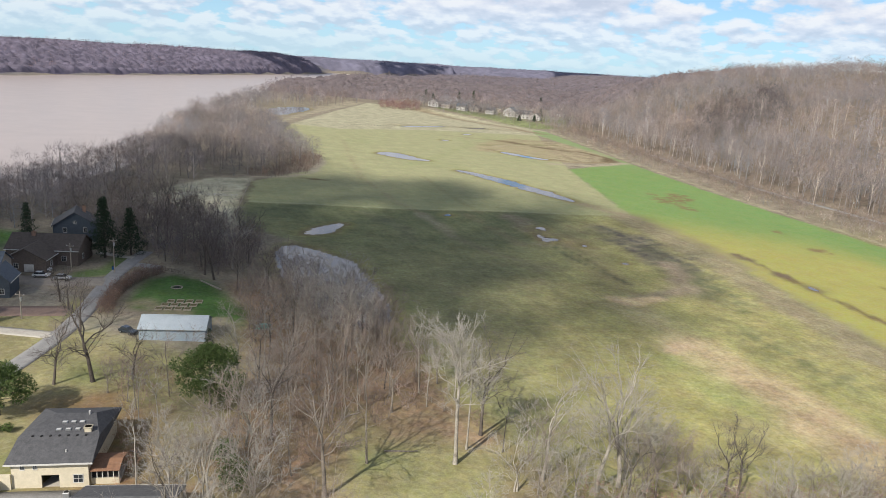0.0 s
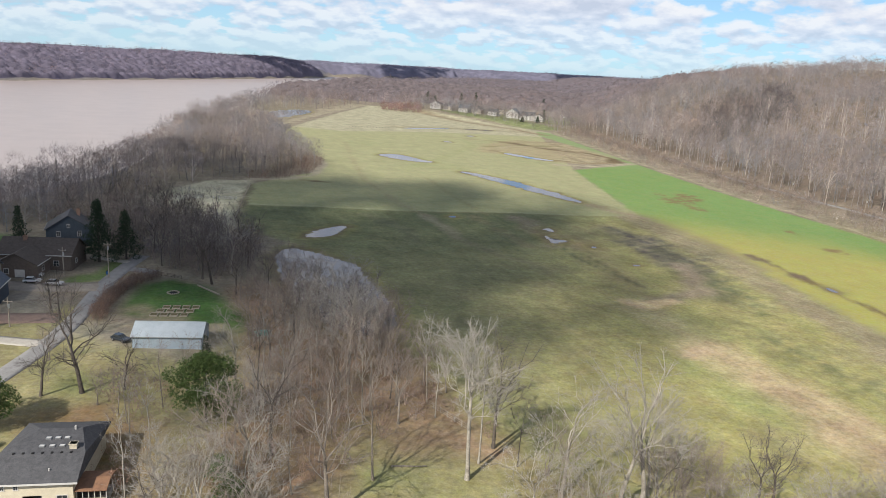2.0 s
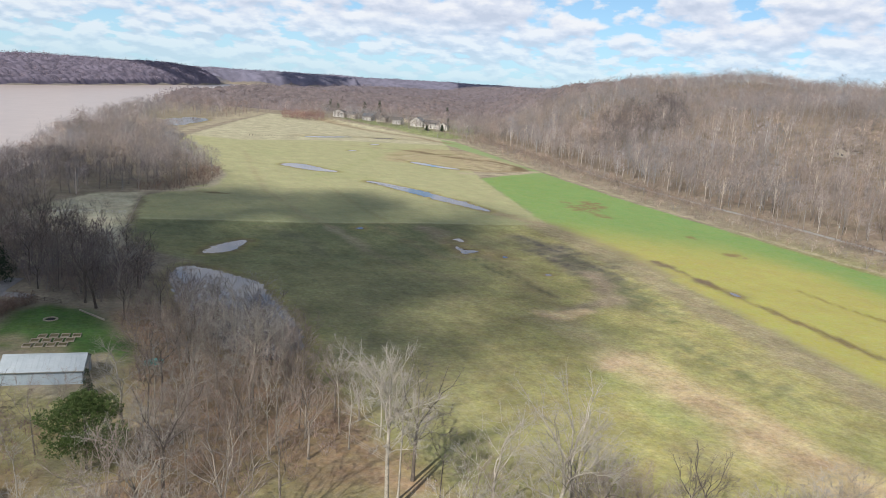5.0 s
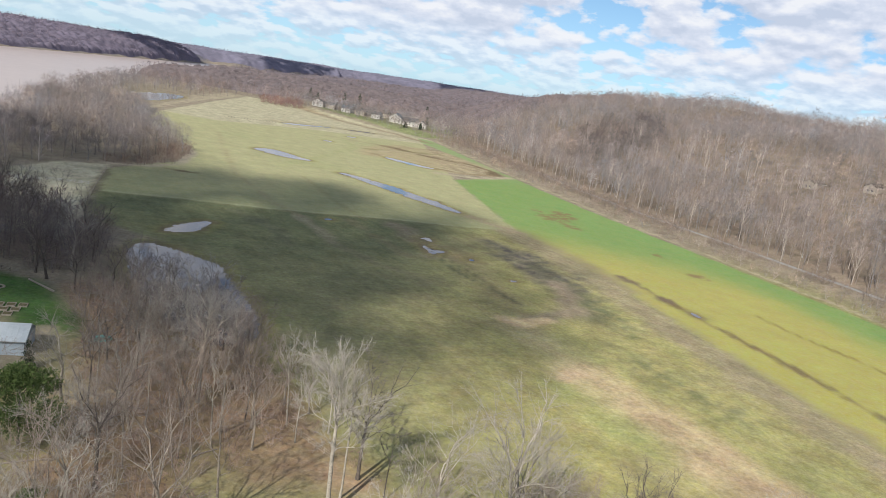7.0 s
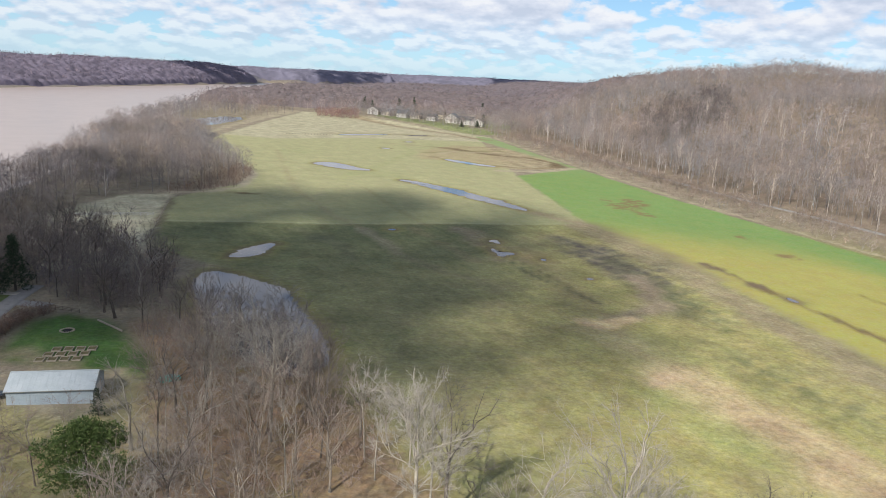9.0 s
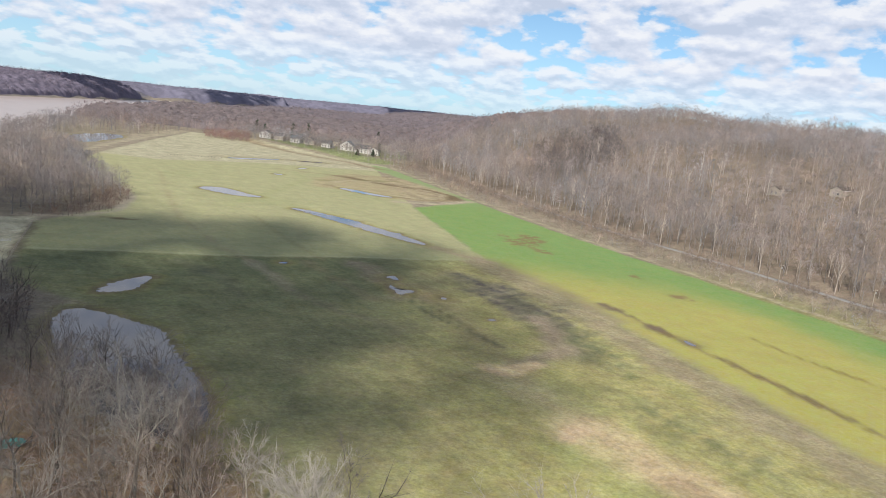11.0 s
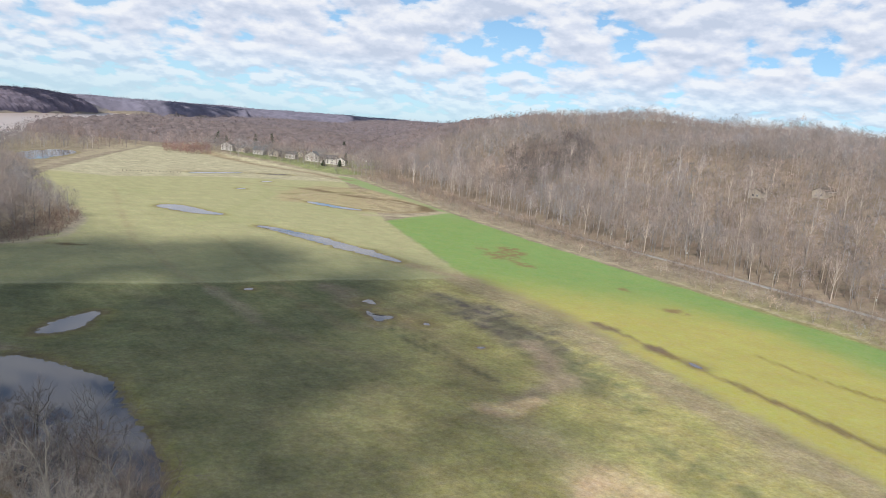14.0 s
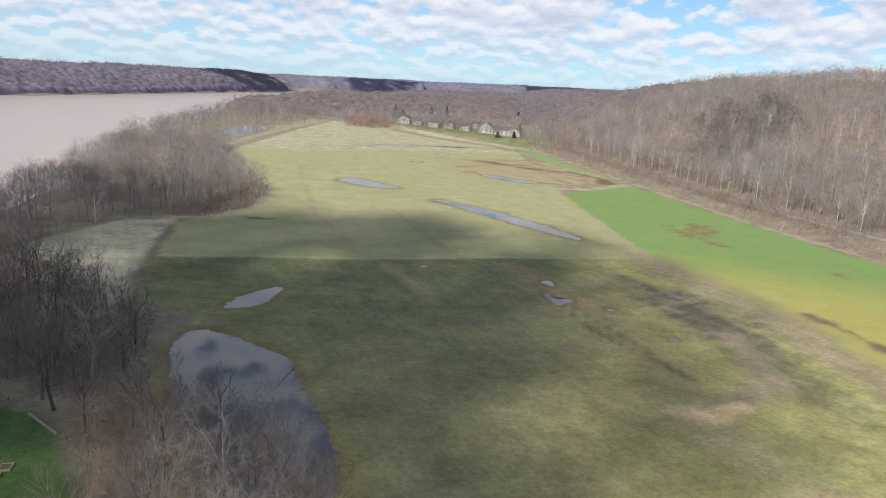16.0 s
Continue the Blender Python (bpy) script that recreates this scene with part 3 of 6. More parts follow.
    strip([(-60, 128), (-50, 118), (-46, 105)], 7, 4, (0.22, 0.135, 0.068), 0.8)
    area(WOODS_NEAR, 5.0, (0.235, 0.155, 0.090))
    lay(smooth(-2, 5, signed(x, y, WOODS_NEAR)) * smooth(0.05, 0.7, wave(x, y, 12, 2.5)) * smooth(150, 100, y) * 0.9, (0.235, 0.215, 0.092))
    lay(smooth(5, -6, np.hypot((x - 2) * 0.9, y - 112) - 14 + wobble) * 0.7, (0.235, 0.220, 0.090))
    area([(-36, 166), (-46, 152), (-40, 140), (-30, 150)], 3, (0.26, 0.195, 0.115), 0.7)
    strip([(-80, 170), (-68, 166), (-54, 160)], 4.5, 3, (0.235, 0.195, 0.135), 0.8)
    area(LAWN, 2.0, (0.060, 0.098, 0.028), ragged=0.5)
    strip([(-82, 178), (-74, 186), (-69, 182), (-62, 180)], 3.0, 2.5, (0.22, 0.165, 0.105), 0.75)
    lay(0.9 * smooth(2.6, 1.4, np.hypot(x + 50.5, y - 178)), (0.27, 0.21, 0.13))
    area([(-170, 205), (-135, 205), (-130, 245), (-170, 250)], 4, (0.085, 0.130, 0.035))
    area([(-124, 170), (-95, 172), (-92, 190), (-124, 192)], 1.5, (0.215, 0.175, 0.135), 0.8)
    strip([(-98, 205), (-92, 210), (-94, 222)], 3, 1.5, (0.095, 0.135, 0.035), 0.8)
    # verge below the hanging woods and the village bank
    verge = x - edge_x(y)
    lay(smooth(-1.5, 0.5, verge + wobble * 0.5) * smooth(4, 1.5, verge + wobble) * smooth(900, 800, y) * 0.8, (0.270, 0.215, 0.135))
    lay(smooth(6, 60, verge) * smooth(2600, 1500, y), (0.165, 0.120, 0.085))
    strip([(-97, 390), (-80, 398), (-69, 418), (-70, 470), (-100, 545), (-134, 612)], 2.2, 1.6, (0.29, 0.235, 0.165), 0.8, 0.5)
    lay(0.9 * smooth(5, 2, np.hypot((x + 62) * 0.6, y - 398) + wobble), (0.105, 0.068, 0.036))
    area([(-5, 1015), (30, 955), (70, 905), (108, 862), (140, 870), (100, 930), (40, 1010), (0, 1060)], 5, (0.165, 0.172, 0.072), 0.9)
    area([(70, 960), (150, 900), (190, 1000), (90, 1080)], 8, (0.17, 0.175, 0.070), 0.8)
    lay(inside(x, y, FAR_LAND) * 1.0, (0.12, 0.105, 0.11))
    lay(smooth(1150, 1500, y) * ~inside(x, y, FAR_LAND), (0.11, 0.090, 0.078))
    # muddy rims of the water
    for outline, level in PONDS.values():
        near = (x > min(p[0] for p in outline) - 12) & (x < max(p[0] for p in outline) + 12) & (y > min(p[1] for p in outline) - 12) & (y < max(p[1] for p in outline) + 12)
        if near.any():
            d = np.full(len(x), -99.0)
            d[near] = signed(x[near], y[near], outline)
            lay(smooth(-5.5, -2.0, d + wobble * 0.4) * 0.45, (0.215, 0.185, 0.060))
            lay(smooth(-2.6, -0.6, d + wobble * 0.25) * 0.7, (0.150, 0.108, 0.062))
    lay(smooth(12, -4, -signed(x, y, RIVER)), (0.20, 0.155, 0.105))
    return col * (1.05, 1.16, 1.30)


gx, gy = spread(-5200, -130, 245, 5200, 1.9, 1.08), np.concatenate((spread(-900, 84, 400, 405, 1.75, 1.06)[:-1], spread(404, 404, 900, 5200, 3.0, 1.045)))
gy = np.unique(np.round(gy, 3))
GX, GY = np.meshgrid(gx, gy)
fx, fy = GX.ravel(), GY.ravel()
ids = np.arange(len(fx)).reshape(GX.shape)
faces = np.stack((ids[:-1, :-1], ids[:-1, 1:], ids[1:, 1:], ids[1:, :-1]), -1).reshape(-1, 4)
me = mesh_of("ground", np.stack((fx, fy, land(fx, fy)), 1), faces, None, M_GROUND, True)
layer = me.attributes.new("soil", "FLOAT_COLOR", "POINT")
smoothness = 1 - 0.78 * smooth(-2, 3, signed(fx, fy, GREEN)) - 0.52 * smooth(-2, 3, signed(fx, fy, UPPER))
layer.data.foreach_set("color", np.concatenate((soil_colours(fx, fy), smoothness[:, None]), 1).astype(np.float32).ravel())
tagged(new("ground", me), "flat river-bottom fields of dormant grass and green winter wheat", "ground", kind="structure")

bm = bmesh.new()
bm.faces.new([bm.verts.new((x, y, WATER_LEVEL)) for x, y in ((-2200, -1200), (1500, -1200), (1500, 4400), (-2200, 4400))])
me = bpy.data.meshes.new("river")
bm.to_mesh(me)
bm.free()
me.materials.append(M_RIVER)
tagged(new("water_river", me), "broad muddy brown river under a pale sky", "river", kind="structure")


# ---------------------------------------------------------------- trees
def prisms(p0, p1, r0, r1, n):
    """Tapered n-sided sticks from p0 to p1."""
    m = len(p0)
    d = p1 - p0
    d = d / np.maximum(np.linalg.norm(d, axis=1, keepdims=True), 1e-6)
    ref = np.where(np.abs(d[:, 2:3]) > 0.9, np.array([[1.0, 0, 0]]), np.array([[0, 0, 1.0]]))
    u = np.cross(d, ref)
    u /= np.linalg.norm(u, axis=1, keepdims=True)
    v = np.cross(d, u)
    ang = np.arange(n) * 2 * math.pi / n
    ring = u[:, None, :] * np.cos(ang)[None, :, None] + v[:, None, :] * np.sin(ang)[None, :, None]
    a = p0[:, None, :] + ring * r0[:, None, None]
    b = p1[:, None, :] + ring * r1[:, None, None]
    verts = np.concatenate((a, b), 1).reshape(-1, 3)
    base = (np.arange(m) * 2 * n)[:, None]
    i = np.arange(n)[None, :]
    j = (i + 1) % n
    quads = np.stack((base + j, base + i, base + n + i, base + n + j), -1).reshape(-1, 4)
    return verts, quads


def spikes(p0, p1, r):
    """Thin three-sided twigs that end in a point."""
    m = len(p0)
    d = p1 - p0
    d = d / np.maximum(np.linalg.norm(d, axis=1, keepdims=True), 1e-6)
    ref = np.where(np.abs(d[:, 2:3]) > 0.9, np.array([[1.0, 0, 0]]), np.array([[0, 0, 1.0]]))
    u = np.cross(d, ref)
    u /= np.linalg.norm(u, axis=1, keepdims=True)
    v = np.cross(d, u)
    ang = np.arange(3) * 2 * math.pi / 3
    ring = u[:, None, :] * np.cos(ang)[None, :, None] + v[:, None, :] * np.sin(ang)[None, :, None]
    a = p0[:, None, :] + ring * np.asarray(r).reshape(-1, 1, 1)
    verts = np.concatenate((a, p1[:, None, :]), 1).reshape(-1, 3)
    base = np.arange(m) * 4
    tris = np.concatenate([np.stack((base + (k + 1) % 3, base + k, base + 3), -1) for k in range(3)])
    return verts, tris


def chain(pts, radii, n):
    """One bent, tapering stick through points: rings joined by quads."""
    pts, radii = np.asarray(pts), np.asarray(radii)
    d = np.gradient(pts, axis=0)
    d /= np.linalg.norm(d, axis=1, keepdims=True)
    ref = np.array([1.0, 0, 0]) if abs(d[0, 2]) > 0.9 else np.array([0, 0, 1.0])
    u = np.cross(d, ref)
    u /= np.linalg.norm(u, axis=1, keepdims=True)
    v = np.cross(d, u)
    ang = np.arange(n) * 2 * math.pi / n
    ring = u[:, None] * np.cos(ang)[None, :, None] + v[:, None] * np.sin(ang)[None, :, None]
    verts = (pts[:, None] + ring * radii[:, None, None]).reshape(-1, 3)
    i, j = np.arange(n), (np.arange(n) + 1) % n
    quads = np.concatenate([np.stack((k * n + j, k * n + i, k * n + n + i, k * n + n + j), -1) for k in range(len(pts) - 1)])
    return verts, quads


def bent(rng, p, d, length, segs, lift, kink):
    """Points along a growing stem that bends towards the light."""
    pts = [np.asarray(p, float)]
    for _ in range(segs):
        d = d + rng.normal(0, kink, 3) + np.array([0, 0, lift])
        d = d / np.linalg.norm(d)
        pts.append(pts[-1] + d * length / segs)
    return pts


def tree_thing(name, seed, trunk_mat, twig_mat, label, twig_r, height, radius, crown_from, reach, limbs, forks, twigs, upright=0.55, stems=1, crook=0.05):
    """A leafless tree: a trunk that divides into rising limbs, each with its forks, and the haze of twigs as the crown."""
    rng = np.random.RandomState(seed)
    top = tagged(new(name), label, "tree", "bare trees of the near wood")
    t0s, t1s, made = [], [], []
    tv, tq, count = [], [], 0

    def unit(v):
        return v / np.linalg.norm(v)

    def twig_run(pts, n, length):
        for _ in range(n):
            h = rng.uniform(0.1, 1.0) * (len(pts) - 1)
            e = min(int(h), len(pts) - 2)
            way = unit(pts[e + 1] - pts[e]) * 0.8 + rng.normal(0, 0.58, 3) + (0, 0, 0.06)
            a = pts[e] + (pts[e + 1] - pts[e]) * (h - e)
            t0s.append(a), t1s.append(a + unit(way) * length * rng.uniform(0.35, 1.0))

    def grow(p, d, r, length, depth, vs, qs):
        pts = np.array(bent(rng, p, d, length, (4, 3, 1)[depth], 0.075 * upright, crook * 1.6 + 0.09))
        v, q = chain(pts, np.linspace(r, r * (0.55, 0.4, 0.25)[depth], len(pts)), (4, 4, 3)[depth])
        qs.append(q + sum(map(len, vs)))
        vs.append(v)
        if depth == 2:
            twig_run(pts, twigs, length * 0.75)
            return
        end = unit(pts[-1] - pts[-2])
        for k in range(forks):
            if k < 2:
                f, base, wide = 1.0, end, 0.52
            else:
                f, base, wide = rng.uniform(0.3, 0.9), d, 0.85
            g = min(f * (len(pts) - 1), len(pts) - 1.001)
            at = pts[int(g)] + (pts[int(g) + 1] - pts[int(g)]) * (g - int(g))
            turn = rng.normal(0, 1, 3)
            turn = unit(turn - base * (turn @ base))
            way = unit(base + turn * wide * rng.uniform(0.6, 1.3) + (0, 0, 0.06 * upright))
            grow(at, way, max(0.030, r * (0.56 if k < 2 else 0.40)), length * rng.uniform(0.58, 0.82), depth + 1, vs, qs)

    for s in range(stems):
        lean = rng.normal(0, 0.04 if stems == 1 else 0.20, 2)
        split = crown_from + 0.16
        tall = height * split * (1.0 if stems == 1 else rng.uniform(0.8, 1.0))
        pts = np.array(bent(rng, (0.3 * s, 0.25 * s * (-1) ** s, -0.4), np.array([lean[0], lean[1], 1.0]), tall + 0.4, 6, 0.05, crook * 0.6))
        r = radius * (1 if stems == 1 else 0.72)
        v, q = chain(pts, np.linspace(r, r * 0.62, 7) * np.array([1.35] + [1.0] * 6), 7)
        tv.append(v), tq.append(q + count)
        count += len(v)
        n_l = max(3, limbs // stems)
        leaders = max(2, n_l // 2)
        first = (height - tall) / 2.15
        for k in range(n_l):
            lead = k < leaders
            az = k * 2.4 + rng.uniform(-0.5, 0.5) + s
            f = 0.995 if lead else crown_from / split + (1 - crown_from / split) * rng.uniform(0.0, 0.85)
            i = min(int(f * 6), 5)
            p = pts[i] + (pts[i + 1] - pts[i]) * (f * 6 - i)
            tilt = reach * rng.uniform(0.5, 1.7) * (1.0 if lead else 2.6)
            if k == 0:
                tilt *= 0.3
            d = unit(np.array([math.cos(az) * tilt, math.sin(az) * tilt, 1.0 if lead else 0.75]) + np.array([lean[0], lean[1], 0]) * 0.5)
            vs, qs = [], []
            grow(p, d, r * (0.48 if k == 0 else 0.38 if lead else 0.24), first * (rng.uniform(0.88, 1.06) if lead else rng.uniform(0.55, 0.8)), 0, vs, qs)
            made.append((np.concatenate(vs), np.concatenate(qs)))
    # the whole tree reaches its height
    grown = height / np.percentile(np.array(t1s)[:, 2], 99.5)
    part("trunk", mesh_of("trunk", np.concatenate(tv) * grown, np.concatenate(tq), None, trunk_mat, True), None, top)
    for v, q in made:
        part("limb", mesh_of("limb", v * grown, q, None, trunk_mat, True), None, top)
    a, b = np.array(t0s) * grown, np.array(t1s) * grown
    across = np.cross(b - a, rng.normal(0, 1, a.shape))
    across *= twig_r / np.linalg.norm(across, axis=1, keepdims=True)
    wv = np.stack((a - across, a + across, b), 1).reshape(-1, 3)
    wt = np.arange(len(wv)).reshape(-1, 3)
    tagged(part("crown", mesh_of("crown", wv, None, wt, twig_mat), None, top), kind="stuff")
    return top


def stick_template(seed, twig_r, height, radius, wide, limbs, twigs, low=0.28, stems=1, rough=0.5):
    """A light joined tree for woods that nobody could count: stem, limbs, and at each limb's end a rounded spray of twigs."""
    rng = np.random.RandomState(seed)
    tv, tq, lv, lt, wv = [], [], [], [], []
    heart = np.array([0, 0, height * (0.5 + low * 0.5)])
    size = np.array([wide, wide, height * (0.5 - low * 0.5)])

    def unit(v):
        return v / np.maximum(np.linalg.norm(v, axis=1, keepdims=True), 1e-6)

    for s in range(stems):
        lean = rng.normal(0, 0.03 if stems == 1 else 0.25, 2)
        foot, head = np.array([[0.0, 0, -0.5]]), np.array([[lean[0] * height, lean[1] * height, height * 0.80]])
        v, q = prisms(foot, head, np.array([radius]), np.array([radius * 0.25]), 3)
        tq.append(q + sum(map(len, tv)))
        tv.append(v)
        n_l = max(2, limbs // stems)
        k = np.arange(n_l)
        up = 1 - 1.65 * (k + rng.uniform(0.1, 0.9, n_l)) / n_l
        az = k * 2.4 + rng.uniform(-0.6, 0.6, n_l) + s
        flat_ = np.sqrt(np.maximum(0.05, 1 - up * up))
        out = np.stack((np.cos(az) * flat_, np.sin(az) * flat_, up), 1)
        tip = heart + out * size * rng.uniform(0.50, 0.78, (n_l, 1))
        f = np.clip(tip[:, 2] / height - rng.uniform(0.12, 0.3, n_l), low * 0.7, 0.78)
        p0 = foot + (head - foot) * f[:, None]
        v, t = spikes(p0, tip + out * wide * 0.15, np.full(n_l, radius * 0.34))
        lt.append(t + sum(map(len, lv)))
        lv.append(v)
        # sprays: twigs that spread from inside each lump towards its rounded outside
        n = twigs * n_l
        span = np.repeat(wide * rng.uniform(0.34, 0.56, (n_l, 1)), twigs, 0)
        nrm = unit(unit(rng.normal(0, 1, (n, 3))) + np.repeat(out, twigs, 0) * 0.7 + (0, 0, 0.15))
        a = np.repeat(tip, twigs, 0) + nrm * span * rng.uniform(0.30, 0.75, (n, 1))
        tan = unit(np.cross(nrm, rng.normal(0, 1, (n, 3))))
        d = unit(nrm * 0.75 + tan * rng.uniform(0.2, 1.0, (n, 1)) + (0, 0, 0.25) + rng.normal(0, rough * 0.4, (n, 3)))
        b = a + d * span * rng.uniform(0.55, 1.0, (n, 1))
        side = unit(np.cross(d, nrm + rng.normal(0, rough, (n, 3)))) * twig_r
        wv.append(np.stack((a - side, a + side, b), 1).reshape(-1, 3))
    tv, tq, lv, lt, wv = map(np.concatenate, (tv, tq, lv, lt, wv))
    wt = np.arange(len(wv)).reshape(-1, 3)
    trunk_tris = np.concatenate((tq[:, [0, 1, 2]], tq[:, [0, 2, 3]]))
    verts = np.concatenate((tv, lv, wv))
    tris = np.concatenate((trunk_tris, lt + len(tv), wt + len(tv) + len(lv)))
    kind = np.concatenate((np.zeros(len(trunk_tris) + len(lt), int), np.ones(len(wt), int)))
    return verts, tris, kind


def woods(name, places, templates, label, tint_of, lo=0.8, hi=1.2, seed=1, category="woods"):
    """Joins many light trees at places (x, y rows) into one object."""
    rng = np.random.RandomState(seed)
    places = np.asarray(places)
    z = land(places[:, 0], places[:, 1])
    vs, ts, ks, cs, base = [], [], [], [], 0
    which = rng.randint(0, len(templates), len(places))
    for k, (v, t, kind) in enumerate(templates):
        sel = np.where(which == k)[0]
        if not len(sel):
            continue
        a, s = rng.uniform(0, 2 * math.pi, len(sel)), rng.uniform(lo, hi, len(sel))
        sz = s * rng.uniform(0.9, 1.15, len(sel))
        X = v[None, :, 0] * np.cos(a)[:, None] - v[None, :, 1] * np.sin(a)[:, None]
        Y = v[None, :, 0] * np.sin(a)[:, None] + v[None, :, 1] * np.cos(a)[:, None]
        w = np.stack((X * s[:, None] + places[sel, 0:1], Y * s[:, None] + places[sel, 1:2], v[None, :, 2] * sz[:, None] + z[sel][:, None]), -1)
        vs.append(w.reshape(-1, 3))
        ts.append((t[None] + (np.arange(len(sel)) * len(v))[:, None, None] + base).reshape(-1, 3))
        ks.append(np.tile(kind, len(sel)))
        cs.append(np.repeat(tint_of(rng, places[sel]), len(v), axis=0))
        base += len(sel) * len(v)
    verts, tris = np.concatenate(vs), np.concatenate(ts)
    me = mesh_of(name, verts, None, tris, M_WOOD_TRUNK, True)
    me.materials.append(M_WOOD_TWIG)
    me.polygons.foreach_set("material_index", np.concatenate(ks).astype(np.int32))
    at = me.attributes.new("tint", "FLOAT_COLOR", "POINT")
    c = np.concatenate(cs)
    at.data.foreach_set("color", np.concatenate((c, np.ones((len(c), 1))), 1).astype(np.float32).ravel())
    return tagged(new(name, me), label, category, kind="stuff")


def scatter(poly, gap, seed, jitter=0.45):
    """Places about gap metres apart inside a plan area."""
    rng = np.random.RandomState(seed)
    xs, ys = [p[0] for p in poly], [p[1] for p in poly]
    X, Y = np.meshgrid(np.arange(min(xs), max(xs), gap), np.arange(min(ys), max(ys), gap))
    X = X + (np.arange(X.shape[0]) % 2)[:, None] * gap * 0.5
    x, y = X.ravel() + rng.uniform(-jitter, jitter, X.size) * gap, Y.ravel() + rng.uniform(-jitter, jitter, X.size) * gap
    keep = inside(x, y, poly)
    return np.stack((x[keep], y[keep]), 1)


def canopy(name, poly, step, crown, tall, label, tone):
    """The joined crowns of far woods: a sheet of rounded, uneven domes, down to the ground at its edges."""
    xs, ys = [p[0] for p in poly], [p[1] for p in poly]
    X, Y = np.meshgrid(np.arange(min(xs), max(xs), step), np.arange(min(ys), max(ys), step))
    x, y = X.ravel(), Y.ravel()
    depth = signed(x, y, poly) * np.where(inside(x, y, RIVER), 0, 1)
    ci, cj = np.floor(x / crown), np.floor(y / crown)
    best, tint = np.full(len(x), -99.0), np.zeros(len(x))

    def chance(i, j, k):
        v = np.sin(i * 127.1 + j * 311.7 + k * 74.7) * 43758.5453
        return v - np.floor(v)

    for di in (-1, 0, 1):
        for dj in (-1, 0, 1):
            i, j = ci + di, cj + dj
            r2 = ((x - (i + chance(i, j, 1)) * crown) ** 2 + (y - (j + chance(i, j, 2)) * crown) ** 2) / crown ** 2
            h = tall * (0.70 + 0.45 * chance(i, j, 3)) - 1.25 * tall * r2
            best, tint = np.where(h > best, h, best), np.where(h > best, chance(i, j, 4), tint)
    z = land(x, y) + np.maximum(best, tall * 0.35) * smooth(0, 9, depth)
    used = (depth > 0).reshape(X.shape)
    ids = np.arange(len(x)).reshape(X.shape)
    cells = used[:-1, :-1] | used[:-1, 1:] | used[1:, 1:] | used[1:, :-1]
    quads = np.stack((ids[:-1, :-1], ids[:-1, 1:], ids[1:, 1:], ids[1:, :-1]), -1)[cells]
    kept, quads = np.unique(quads, return_inverse=True)
    me = mesh_of(name, np.stack((x, y, z), 1)[kept], quads.reshape(-1, 4), None, M_WOOD_TWIG, True)
    light = (0.80 + 0.36 * tint + 0.10 * wave(x, y, 70, 2.0))[kept]
    at = me.attributes.new("tint", "FLOAT_COLOR", "POINT")
    at.data.foreach_set("color", np.concatenate((light[:, None] * np.asarray(tone)[None], np.ones((len(kept), 1))), 1).astype(np.float32).ravel())
    return tagged(new(name, me), label, "woods", kind="stuff")


def wood_tint(rng, p):
    n = len(p)
    light = rng.uniform(0.66, 1.22, n) * (1 + 0.15 * wave(p[:, 0], p[:, 1], 60, 1.0))
    warm = rng.normal(0, 0.06, n) + 0.05 * wave(p[:, 0], p[:, 1], 90, 3.0)
    c = np.stack((light * (1 + warm), light, light * (1 - warm)), 1)
    pale = rng.uniform(0, 1, n) < 0.09
    c[pale] *= 1.5
    return c


# the hanging woods on the hillside
T_EDGE = [stick_template(100 + k, 0.060, 17 + k % 4 * 2.0, 0.20, 4.6 + k % 3 * 0.8, 10, 20, 0.34) for k in range(10)]
T_MID = [stick_template(200 + k, 0.075, 15 + k % 4 * 1.9, 0.20, 4.9 + k % 3 * 0.9, 8, 18, 0.28) for k in range(10)]
T_CREST = [stick_template(250 + k, 0.105, 14 + k % 3 * 2, 0.22, 5.2 + k % 3 * 0.8, 7, 13, 0.20) for k in range(8)]
T_FAR = [stick_template(300 + k, 0.16, 14 + k % 3 * 2, 0.26, 4.9 + k % 3 * 0.7, 6, 10, 0.20) for k in range(8)]
T_BLUFF = [stick_template(400 + k, 0.34, 13.5 + k % 3 * 1.2, 0.3, 6.2 + k % 2, 3, 8, 0.25) for k in range(6)]
T_BUSH = [stick_template(500 + k, 0.055, 3.4 + k % 3 * 0.6, 0.05, 1.9, 9, 6, 0.08, 3, 0.5) for k in range(6)]
T_OPEN = [stick_template(600 + k, 0.045, 14.0 + k % 4 * 1.6, 0.30, 6.6 + k % 3 * 0.9, 13, 28, 0.14) for k in range(10)]

side = [(edge_x(y), y) for y in (60, 100, 200, 290, 373, 475, 620, 829)]


def along(a, b, y_shift=0):
    return [(x + a, y) for x, y in side] + [(x + b, y + y_shift) for x, y in side[::-1]]


woods("hillside_wood_edge", scatter(along(37, 95), 6.6, 11), T_EDGE, "tall bare hardwoods along the foot of the wooded hill", wood_tint, 0.65, 1.2, 2)
woods("hillside_wood", scatter(along(92, 300, 40), 9.0, 12), T_MID, "leafless grey-brown hardwoods covering the hillside", wood_tint, 0.65, 1.2, 3)
crest = scatter(along(285, 700, 120), 9.8, 13)
woods("hilltop_wood", crest[np.arctan2(crest[:, 0], crest[:, 1]) < 0.85], T_CREST, "bare woods along the crest of the hill", wood_tint, 0.75, 1.4, 4)
woods("dark_hill_stand", scatter([(218, 640), (300, 640), (345, 760), (262, 760)], 7.0, 53), T_CREST, "darker stand of bare trees near the hilltop", lambda r, p: wood_tint(r, p) * (0.60, 0.60, 0.62), 0.95, 1.3, 54)
